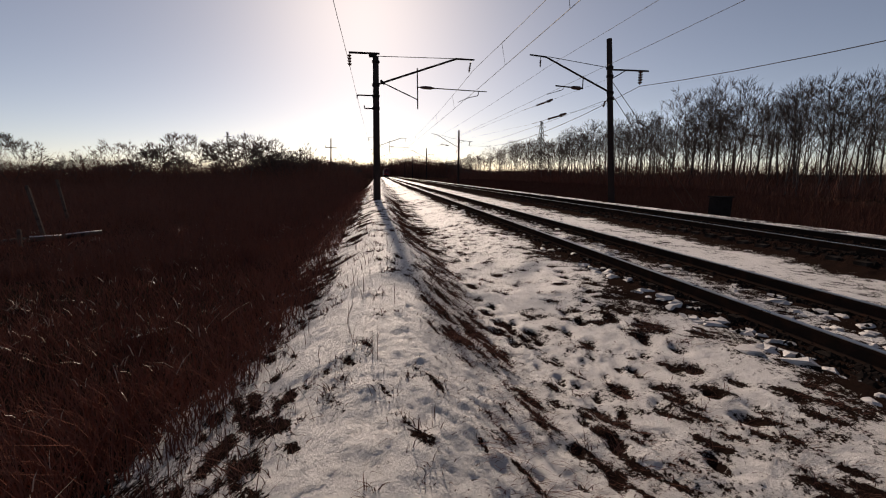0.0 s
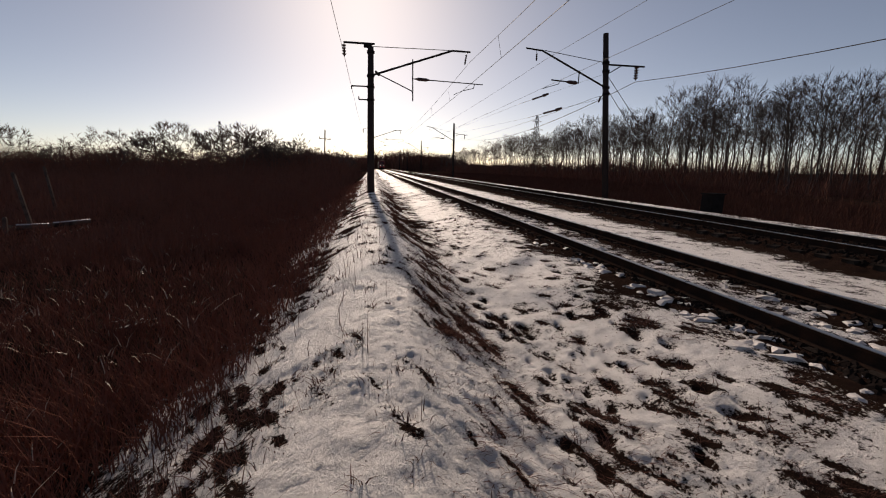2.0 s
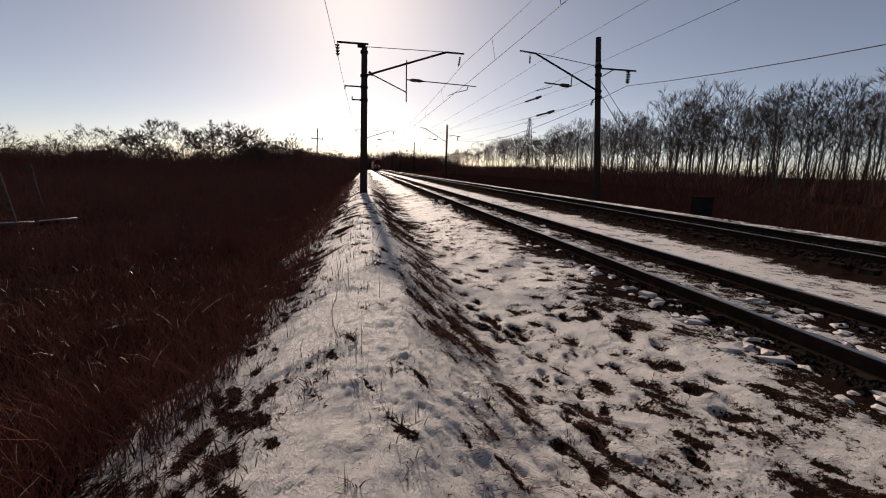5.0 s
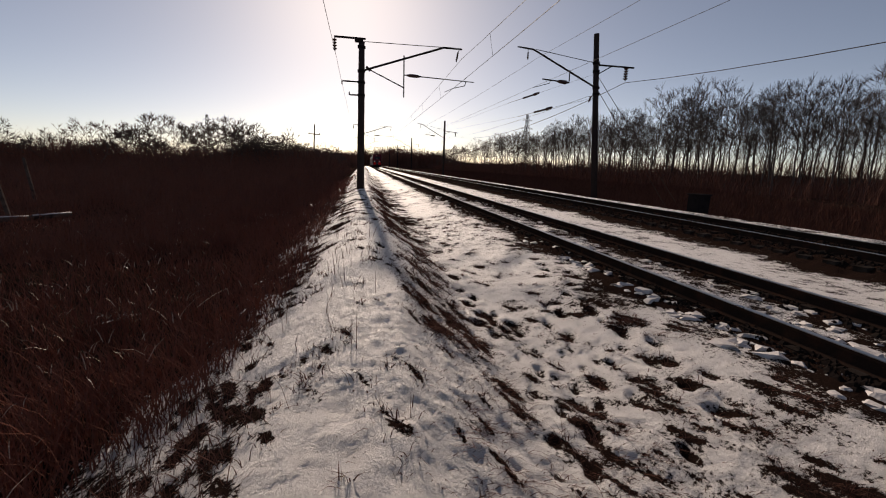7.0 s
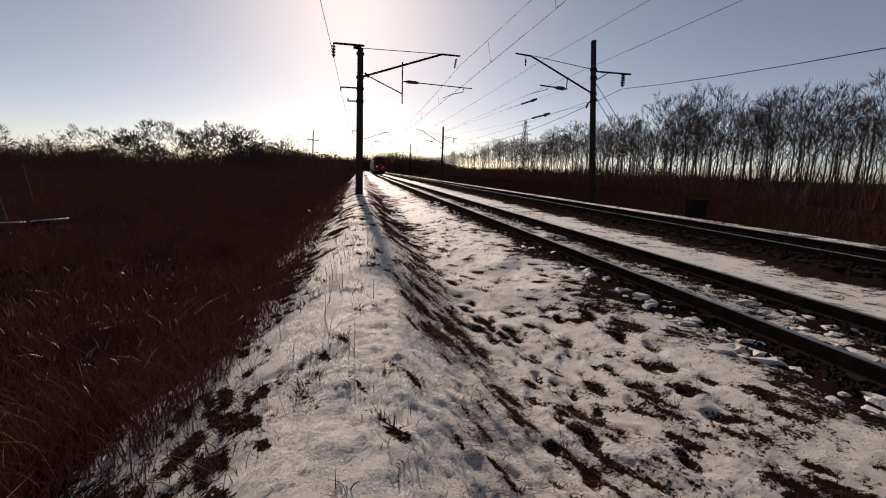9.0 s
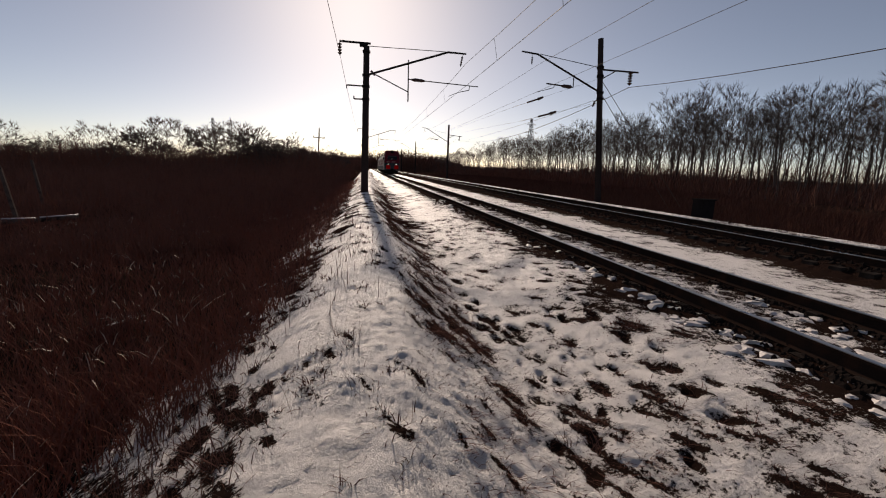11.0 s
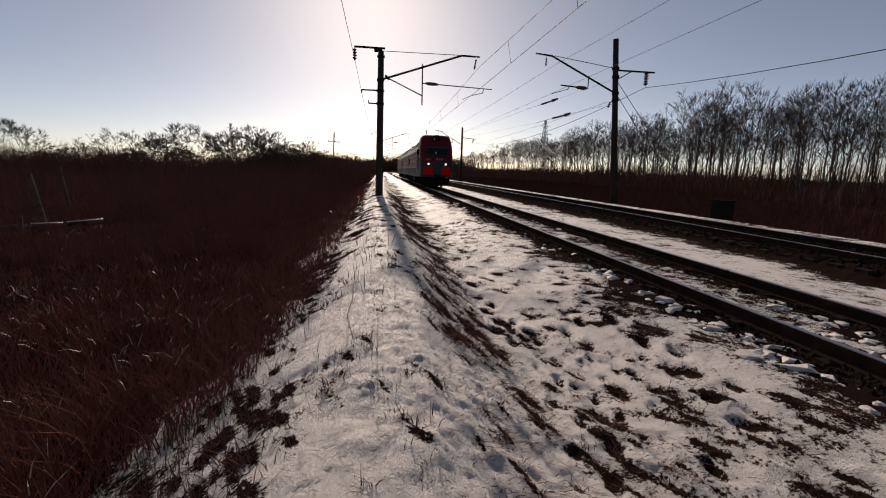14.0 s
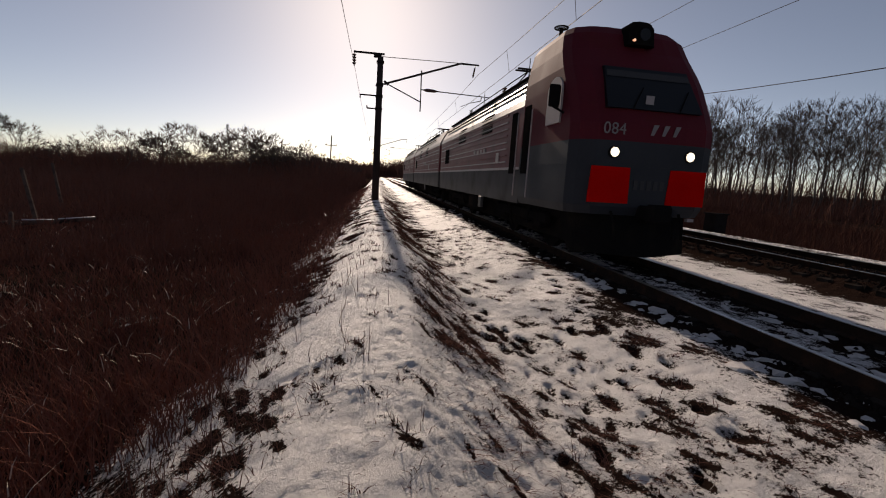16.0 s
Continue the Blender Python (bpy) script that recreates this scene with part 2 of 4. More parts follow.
COVER_X = [-400, -14, -4, -2.2, -1.5, -1.1, -0.6, 0.0, 0.45, 0.7, 1.3, 1.7, 2.3, 2.8, 3.5, 3.9, 4.3, 4.7, 5.25, 5.7, 6.0, 6.35, 6.7, 8.3, 9.0, 9.4, 12.0, 12.3, 13.7, 14.1, 16, 400]
COVER_C = [0.02, 0.05, 0.10, 0.14, 0.32, 0.62, 0.76, 0.88, 0.84, 0.72, 0.68, 0.66, 0.64, 0.64, 0.58, 0.42, 0.08, 0.40, 0.52, 0.36, 0.08, 0.36, 0.64, 0.60, 0.3, 0.0, 0.0, 0.57, 0.52, 0.15, 0.02, 0.02]


def footprints():
    """Trodden hollows in the snow: place, size, turn and depth."""
    r = random.Random(3)
    out = []
    for k in range(11):
        x, y, way = r.uniform(1.2, 4.0), r.uniform(1.6, 5.0), r.uniform(-0.5, 0.5)
        for i in range(9):
            out.append((x + 0.16 * (i % 2) + i * 0.36 * math.sin(way), y + i * 0.36 * math.cos(way), r.uniform(0.035, 0.075), way, r.uniform(0.02, 0.06)))
    for k in range(14):
        out.append((r.gauss(0.1, 0.5), r.uniform(1.6, 12), r.uniform(0.04, 0.08), r.uniform(-0.4, 0.4), r.uniform(0.01, 0.03)))
    return out


FOOTPRINTS = footprints()


def trodden(x, y):
    d = np.zeros_like(x)
    for fx, fy, size, way, deep in FOOTPRINTS:
        near = np.nonzero((np.abs(x - fx) < 0.5) & (np.abs(y - fy) < 0.5))
        u, w = x[near] - fx, y[near] - fy
        a, b = u * math.cos(way) - w * math.sin(way), u * math.sin(way) + w * math.cos(way)
        d[near] = np.maximum(d[near], deep * np.exp(-((a / size) ** 2 + (b / (size * 1.9)) ** 2) ** 1.5))
    return d


def tussocks():
    """Clumps of dead grass that come through the snow: place, size, stalk height."""
    r = random.Random(8)
    out = []
    for _ in range(430):
        y = 3.9 + 26 * r.random() ** 1.35
        out.append((r.gauss(0.95 + 0.1 * math.sin(y), 0.28), y, r.uniform(0.03, 0.10), r.uniform(0.02, 0.07)))
    for _ in range(240):
        y = 1.5 + 24 * r.random() ** 1.7
        out.append((r.gauss(-1.05, 0.24), y, r.uniform(0.03, 0.10), r.uniform(0.04, 0.13)))
    for _ in range(230):
        y = 1.5 + 14 * r.random() ** 1.6
        out.append((r.uniform(0.6, 3.7), y, r.uniform(0.02, 0.07), r.uniform(0.015, 0.05)))
    # larger trodden-down patches: place, half length, half width
    for px, py, a, b in ((-0.62, 2.9, 0.22, 0.22), (-1.0, 2.45, 0.25, 0.2), (-0.75, 5.2, 0.2, 0.4), (1.4, 2.75, 0.2, 0.14), (3.1, 4.4, 0.25, 0.3), (2.6, 3.2, 0.2, 0.35)):
        for _ in range(11):
            out.append((r.gauss(px, a), r.gauss(py, b), r.uniform(0.03, 0.075), r.uniform(0.03, 0.08)))
    for _ in range(60):
        out.append((r.gauss(0.0, 0.35), 1.7 + 14 * r.random() ** 1.5, r.uniform(0.03, 0.09), r.uniform(0.03, 0.08)))
    return out


TUSSOCKS = tussocks()


def bare_at(x, y):
    d = np.zeros_like(x)
    for tx, ty, size, _ in TUSSOCKS:
        near = np.nonzero((np.abs(x - tx) < 0.4) & (np.abs(y - ty) < 0.4))
        u, w = x[near] - tx, y[near] - ty
        d[near] = np.maximum(d[near], np.exp(-((u + 0.5 * w) ** 2 * 2.2 + (w * 0.55) ** 2) / size ** 2))
    return d


def ground_height(x, y, pits=True):
    shift = (fbm(x * 0 + 3.3, y, 0.22, 3, 5) - 0.5) * 0.7
    z = np.interp(x + shift * np.clip(1 - np.abs(x - 1) / 2.6, 0, 1), SECTION_X, SECTION_Z)
    z = z + np.exp(-((x - 0.1) / 1.0) ** 2) * (0.10 + 0.26 * np.clip(y / 5, 0, 1))
    rough = np.clip(1.15 - np.abs(x - 0.6) / 3.0, 0.0, 1)
    side = 1 + 0.5 * np.exp(-((x - 1.0) / 0.7) ** 2) + 0.5 * np.exp(-((x + 1.0) / 0.6) ** 2)
    z = z + rough * side * ((fbm(x, y, 0.9, 3, 1) - 0.5) * 0.11 + (fbm(x + 0.3 * y, y, 3.6, 3, 2) - 0.5) * 0.04 + (fbm(x, y, 10.0, 3, 9, 0.7) - 0.5) * 0.034)
    z = z + np.clip(1.3 - np.abs(x - 1.2) / 3.4, 0, 1) * np.clip(1.6 - y / 14, 0, 1) * np.abs(fbm(x + 0.4 * y, y * 1.4, 15.0, 3, 31, 0.75) - 0.5) * 0.05
    z = z + (fbm(x, y, 7.0, 3, 3) - 0.5) * 0.035 * np.clip((20 - np.abs(x)) / 10, 0, 1)
    bed = np.clip(1 - np.abs(x - TRACK_FAR) / 1.9, 0, 1) ** 0.4
    z = z + bed * (fbm(x, y, 7.0, 2, 13) - 0.55) * 0.16
    z = z + np.clip((-x - 2) / 4, 0, 1) * (fbm(x, y, 0.25, 4, 4, 0.6) - 0.5) * 0.8
    return z - trodden(x, y) if pits else z


def build_ground():
    xs = np.concatenate([[-2500, -1200, -600, -300, -160, -90, -60, -42, -30, -22, -17, -13], np.arange(-10, -2.6, 0.35), np.arange(-2.6, 4.2, 0.025),
                         np.arange(4.2, 14, 0.1), np.arange(14, 20, 0.5), [21, 24, 28, 34, 42, 55, 75, 110, 170, 300, 600, 1200, 2500]])
    ys = [-60, -40, -28, -20, -15] + [-12 + 0.3 * k for k in range(44)]
    y, step = 1.2, 0.026
    while y < 3500:
        ys.append(y)
        step = max(0.026, y * 0.0085) if y < 60 else y * 0.06
        y += step
    ys = np.array(ys)
    X, Y = np.meshgrid(xs, ys)
    Z = ground_height(X, Y)
    C = np.interp(X + (fbm(X, Y, 0.5, 3, 6) - 0.5) * 0.9 * np.clip(1.5 - np.abs(X - 1) / 4, 0.1, 1), COVER_X, COVER_C)
    C = C + ((fbm(X, Y, 0.8, 2, 7) - 0.5) * 0.25 + (fbm(X + 0.4 * Y, Y, 3.4, 4, 27, 0.65) - 0.5) * 0.55) * (C > 0.05) - 6.0 * trodden(X, Y) - 0.42 * bare_at(X, Y) + 0.3 * np.exp(-((X + 1.9) / 0.5) ** 2) * np.clip(4.6 - Y, 0, 1)
    C = np.clip(C + np.exp(-((X + 4 + 0.1 * Y) / 3) ** 2) * np.clip(fbm(X, Y, 0.6, 3, 17) - 0.66, 0, 1) * 1.6, 0, 1)
    far = np.clip((Y - 7) / 7, 0, 1)
    stripes = fbm(X * 0.6 + 0.5 * Y, Y * 1.5, 2.4, 3, 41, 0.6) - 0.5
    bank = np.exp(-((X - 1.25) / 0.85) ** 4)
    C = C - far * bank * (0.20 + 0.7 * stripes)
    C = C - np.clip((Y - 6) / 5, 0, 1) * np.exp(-((X + 0.35) / 0.8) ** 4) * (0.22 + 1.5 * (fbm(X + 0.6 * Y, Y * 1.6, 3.1, 3, 47, 0.6) - 0.5))
    edge = np.exp(-((X + 1.55) / 0.6) ** 4)
    C = np.clip(C + np.clip((Y - 4) / 4, 0, 1) * edge * (0.26 + 0.8 * stripes), 0, 1)
    nx, ny = len(xs), len(ys)
    me = bpy.data.meshes.new("ground")
    verts = np.stack([X, Y, Z], -1).reshape(-1, 3)
    k = (np.arange(ny - 1)[:, None] * nx + np.arange(nx - 1)[None]).reshape(-1)
    quads = np.stack([k, k + 1, k + nx + 1, k + nx], 1)
    me.vertices.add(len(verts)), me.loops.add(quads.size), me.polygons.add(len(quads))
    me.vertices.foreach_set("co", verts.ravel())
    me.loops.foreach_set("vertex_index", quads.ravel())
    me.polygons.foreach_set("loop_start", np.arange(0, quads.size, 4))
    me.polygons.foreach_set("use_smooth", np.ones(len(quads), bool))
    me.update(calc_edges=True)
    a = me.attributes.new("cover", "FLOAT", "POINT")
    a.data.foreach_set("value", C.ravel())
    me.materials.append(GROUND)
    return tagged(new("ground", me), "trodden patchy snow over brown soil beside the tracks", "ground", kind="structure")


build_ground()


def height_at(x, y):
    return float(ground_height(np.array([float(x)]), np.array([float(y)]))[0])


# ---- railway tracks ----


FAR_RISE = 0.14


def rail_solid(x, y0, y1, top):
    """A rail of real section, its head's top at the given height."""
    half = [(0.075, -0.18), (0.075, -0.165), (0.012, -0.145), (0.010, -0.05), (0.036, -0.038), (0.036, -0.008)]
    ring = half + [(-a, b) for a, b in reversed(half)]
    s = Solid()
    return s.loft([[(x + a, y, b + top) for a, b in ring] for y in (y0, y1)])


def build_track(x, y0, y1, label, top=0.0):
    track = tagged(new("railway_track"), label, "railway track", "railway tracks")
    for side in (-0.78, 0.78):
        rail = part("rail", rail_solid(x + side, y0, y1, top), STEEL, track, "rust-brown steel rail")
        part("rail_head", Solid().box(x + side - 0.035, x + side + 0.035, y0, y1, top - 0.008, top), RAIL_TOP, rail, "polished running surface")
    return track


near_track = build_track(TRACK_NEAR, -30, 420, "single railway track on dark sleepers half under snow")
far_track = build_track(TRACK_FAR, -30, 420, "parallel railway track on dark bare ballast", FAR_RISE)


def sleeper_mesh():
    ring = [(-1.35, -0.36), (-1.35, -0.19), (-1.0, -0.17), (-0.5, -0.17), (-0.35, -0.21), (0.35, -0.21), (0.5, -0.17), (1.0, -0.17), (1.35, -0.19), (1.35, -0.36)]
    s = Solid().loft([[(a, -0.14, -0.38) if b < -0.3 else (a, -0.11, b) for a, b in ring], [(a, 0.14, -0.38) if b < -0.3 else (a, 0.11, b) for a, b in ring]])
    for q in (-0.78, 0.78):
        s.box(q - 0.2, q - 0.09, -0.07, 0.07, -0.18, -0.13)
        s.box(q + 0.09, q + 0.2, -0.07, 0.07, -0.18, -0.13)
    return s.mesh("sleeper", DARK_WOOD)


def lay_sleepers():
    me = sleeper_mesh()
    random.seed(4)
    for track, x, n, rise in ((near_track, TRACK_NEAR, 150, 0), (far_track, TRACK_FAR, 130, FAR_RISE)):
        for i in range(n):
            s = new("sleeper", me)
            s.parent = track
            s.location = (x + random.uniform(-0.02, 0.02), -6 + i * 0.545, rise + random.uniform(-0.05, -0.02))


# ---- overhead line ----
def insulator(solid, top, n=4, r=0.09, step=0.11, way=(0, 0, -1)):
    w = Vector(way).normalized()
    for i in range(n):
        a = Vector(top) + w * (i * step)
        solid.tube(a, a + w * step * 0.55, r, r * 0.55, 8)
        solid.tube(a + w * step * 0.5, a + w * step * 1.05, 0.03, 0.03, 6)
    return solid


def build_mast_left(lean=0.0):
    """Tapered concrete mast with a bent tubular bracket over the near track; origin at its foot."""
    m = tagged(new("catenary_mast"), "tapered concrete railway mast with a bent bracket arm", "catenary mast", "overhead line masts")
    top = 6.95
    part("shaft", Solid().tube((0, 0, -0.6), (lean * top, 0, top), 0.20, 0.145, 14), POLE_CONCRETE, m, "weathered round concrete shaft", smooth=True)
    x = lambda z: lean * z
    part("cross_beam", Solid().box(-1.18, 0.34, -0.05, 0.05, 7.04, 7.12, 0.01).box(-0.2, 0.2, -0.17, 0.17, 6.93, 7.04), IRON, m, "steel cross beam on the mast's head")
    s = insulator(Solid().tube((-1.16, 0, 7.05), (-1.16, 0, 6.95), 0.02), (-1.16, 0, 6.96), 4, 0.11, 0.13)
    part("insulator", s, PORCELAIN, m, "brown porcelain insulator string")
    arm = part("bracket_arm", Solid().tube((0.1, 0, 5.62), (4.28, 0, 6.99), 0.05, 0.05, 8).tube((4.26, 0, 6.99), (5.24, 0, 6.98), 0.05, 0.04, 8), IRON, m, "bent tubular bracket arm")
    part("stay_rod", Solid().tube((0.1, 0, 6.96), (4.2, 0, 7.0), 0.016), IRON, arm)
    part("drop_post", Solid().tube((2.24, 0, 6.48), (2.24, 0, 4.52), 0.032, 0.032, 6), IRON, arm)
    part("brace", Solid().tube((0.45, 0, 5.74), (2.24, 0, 4.98), 0.028, 0.028, 6).tube((0.35, 0, 5.84), (0.55, 0, 5.66), 0.06), IRON, arm)
    reg = part("registration_arm", Solid().tube((2.24, 0, 5.58), (5.95, 0, 5.46), 0.026, 0.022, 6), IRON, m)
    part("insulator", Solid().tube((2.36, 0, 5.576), (2.55, 0, 5.57), 0.03, 0.085, 10).tube((2.55, 0, 5.57), (2.92, 0, 5.558), 0.085, 0.08, 10).tube((2.92, 0, 5.558), (3.12, 0, 5.552), 0.08, 0.03, 10), PORCELAIN, reg, "dark rod insulator")
    part("steady_arm", Solid().tube((5.5, 0, 5.48), (5.48, 0.1, 5.28), 0.02).tube((5.48, 0.1, 5.28), (4.95, 0.5, 5.2), 0.018).tube((4.95, 0.5, 5.2), (4.55, 0.9, 5.05), 0.014), IRON, reg)
    s = insulator(Solid().tube((5.1, 0, 6.98), (5.02, -0.05, 6.8), 0.015), (5.02, -0.05, 6.8), 4, 0.06, 0.11, (-0.18, 0, -1))
    part("hanging_insulator", s, PORCELAIN, arm)
    for z, w in ((5.12, -0.85), (4.5, -0.5)):
        part("hook_bracket", Solid().box(w, 0.22, -0.03, 0.03, z - 0.03, z + 0.03).tube((w, 0, z), (w, 0, z + (-0.16 if w < -0.6 else 0.14)), 0.03), IRON, m)
    for z in (6.7, 5.62, 5.1, 4.5):
        part("clamp_band", Solid().tube((x(z), 0, z - 0.05), (x(z), 0, z + 0.05), 0.20, 0.20, 12), IRON, m)
    return m


def build_mast_right(lean=0.0):
    """Tall mast beyond the far track with its arm towards the tracks; origin at its foot."""
    m = tagged(new("catenary_mast"), "tall dark concrete railway mast with wires stayed behind", "catenary mast", "overhead line masts")
    top = 9.4
    g = lambda z: lean * z
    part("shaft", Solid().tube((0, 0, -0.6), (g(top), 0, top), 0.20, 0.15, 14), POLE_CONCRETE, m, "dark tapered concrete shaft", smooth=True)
    arm = part("bracket_arm", Solid().tube((g(6.5), 0, 6.5), (-4.75, 0, 8.28), 0.055, 0.05, 8).tube((-4.73, 0, 8.28), (-5.72, 0, 8.36), 0.05, 0.04, 8), IRON, m, "bent tubular bracket arm")
    part("stay_rod", Solid().tube((g(7.85), 0, 7.85), (-4.6, 0, 8.3), 0.018), IRON, arm)
    s = insulator(Solid().tube((-5.1, 0, 8.3), (-5.08, 0, 8.1), 0.015), (-5.08, 0, 8.1), 3, 0.06, 0.12)
    part("hanging_insulator", s, PORCELAIN, arm)
    part("drop_post", Solid().tube((-2.42, 0, 7.35), (-2.42, 0, 6.65), 0.03), IRON, arm)
    reg = part("registration_arm", Solid().tube((-2.42, 0, 6.68), (-4.1, 0, 6.78), 0.038), IRON, m)
    part("insulator", Solid().tube((-2.46, 0, 6.68), (-2.62, 0, 6.69), 0.03, 0.11, 10).tube((-2.62, 0, 6.69), (-3.0, 0, 6.71), 0.11, 0.10, 10).tube((-3.0, 0, 6.71), (-3.2, 0, 6.72), 0.10, 0.03, 10), PORCELAIN, reg, "dark rod insulator")
    part("steady_arm", Solid().tube((-3.6, 0, 6.7), (-3.6, 0.1, 6.6), 0.018).tube((-3.6, 0.1, 6.6), (-4.5, 0.3, 6.35), 0.018), IRON, reg)
    br = part("feeder_bracket", Solid().box(g(7.8), g(7.8) + 2.5, -0.04, 0.04, 7.72, 7.8).tube((g(7.2), 0, 7.2), (g(7.7) + 1.0, 0, 7.74), 0.03), IRON, m)
    part("insulator", insulator(Solid(), (g(7.8) + 2.0, 0, 7.7), 5, 0.15, 0.14), PORCELAIN, br)
    for z in (7.85, 7.4, 6.5, 6.15):
        part("clamp_band", Solid().tube((g(z), 0, z - 0.06), (g(z), 0, z + 0.06), 0.21, 0.21, 12), IRON, m)
    s = insulator(Solid(), (g(6.0) - 0.35, 0, 6.0), 3, 0.08, 0.11, (-0.3, 0, -1))
    part("side_insulator", s.tube((g(6), 0, 6.15), (g(6) - 0.35, 0, 6.0), 0.03), PORCELAIN, m)
    return m


LEFT_MAST, RIGHT_MAST = (-0.08, 22.5, 0.29), (14.45, 24.0, -0.28)
mast = build_mast_left(0.02)
mast.matrix_basis = pose(*LEFT_MAST) @ Matrix.Diagonal((1, 1, 1.032, 1))
for k in range(1, 5):
    copy_thing(mast, pose(-0.15, 22.5 + 50 * k, 0.45))
mast = build_mast_right(-0.10)
mast.matrix_basis = pose(*RIGHT_MAST) @ Matrix.Diagonal((1, 1, 1.025, 1))
for k in range(1, 5):
    copy_thing(mast, pose(14.35, 24.0 + 50 * k, -0.45, 0, 5.5, 0))


def wire(name, points, r, label, sag=0.0):
    """A wire hung from point to point."""
    s = Solid()
    for a, b in zip(points, points[1:]):
        a, b = Vector(a), Vector(b)
        n = 14
        ps = [a.lerp(b, i / n) - Vector((0, 0, 4 * sag * (i / n) * (1 - i / n))) for i in range(n + 1)]
        for p, q in zip(ps, ps[1:]):
            s.tube(p, q, r, r, 4, caps=False)
    return tagged(part(name, s, WIRE), label, "overhead wire", "overhead wires")


def overhead_wires():
    ys = [-27.5] + [22.5 + 50 * k for k in range(5)]
    near_contact = [(5.0 + 0.35 * (k % 2), y, 6.05) for k, y in enumerate(ys)]
    near_top = [(5.15, y, 7.02) for y in ys]
    wire("contact_wire", near_contact, 0.011, "copper contact wire over the near track", 0.05)
    wire("messenger_wire", near_top, 0.010, "sagging messenger wire over the near track", 0.4)
    yr = [-26.0] + [24.0 + 50 * k for k in range(5)]
    wire("contact_wire", [(10.3 + 0.3 * (k % 2), y, 6.55) for k, y in enumerate(yr)], 0.009, "copper contact wire over the far track", 0.05)
    wire("messenger_wire", [(9.9, y, 7.74) for y in yr], 0.009, "sagging messenger wire over the far track", 0.2)
    wire("feeder_wire", [(-1.24 + (0.35 if k == 0 else 0), y, 6.98) for k, y in enumerate(ys)], 0.012, "feeder wire along the near masts", 0.4)
    wire("feeder_wire", [(15.67, y, 6.8) for y in yr], 0.019, "thick sagging feeder wire along the far masts", 1.5)
    wire("signal_wire", [(13.4, y, 5.9) for y in yr[1:]], 0.010, "thin wire on the far masts", 0.4)
    wire("stay_wire", [(13.75, 24.1, 7.25), (21.2, 24.6, -0.8)], 0.018, "steel anchor stay of the far mast")
    wire("stay_wire", [(13.85, 24.1, 6.45), (20.2, 24.6, -0.8)], 0.018, "steel anchor stay of the far mast")
    for y in (-14, -6, 2, 11.5, 17.5, 29, 37, 45, 57, 65):
        k = 0 if y < 22.5 else 1
        t = (y - ys[k]) / 50
        low, high = (Vector(w[k]).lerp(Vector(w[k + 1]), t) - Vector((0, 0, 4 * sag * t * (1 - t))) for w, sag in ((near_contact, 0.05), (near_top, 0.4)))
        wire("dropper_wire", [high, low], 0.008, "short dropper between messenger and contact wire")
    for x, y, z in ((12.2, 29.5, 6.75), (12.1, 27.0, 5.45)):
        s = Solid().tube((x - 0.75, y + 3.2, z - 0.18), (x - 0.3, y + 1.3, z - 0.07), 0.014).tube((x - 0.3, y + 1.3, z - 0.07), (x, y, z), 0.07, 0.06, 8).tube((x, y, z), (x + 0.12, y - 0.5, z + 0.05), 0.11, 0.07, 8)
        wire("signal_wire", [(x - 0.7, y + 3.1, z - 0.17), (10.3, 74.0, 6.55)], 0.006, "thin slack wire leading off along the line")
        wire("signal_wire", [(x + 0.1, y - 0.4, z + 0.04), (13.5 if z > 6 else 13.7, 24.0, z + 0.35)], 0.006, "thin slack wire leading to the far mast")
        tagged(part("strain_insulator", s, PORCELAIN), "dark rod insulator hanging in a thin wire", "insulator", "strain insulators")

overhead_wires()


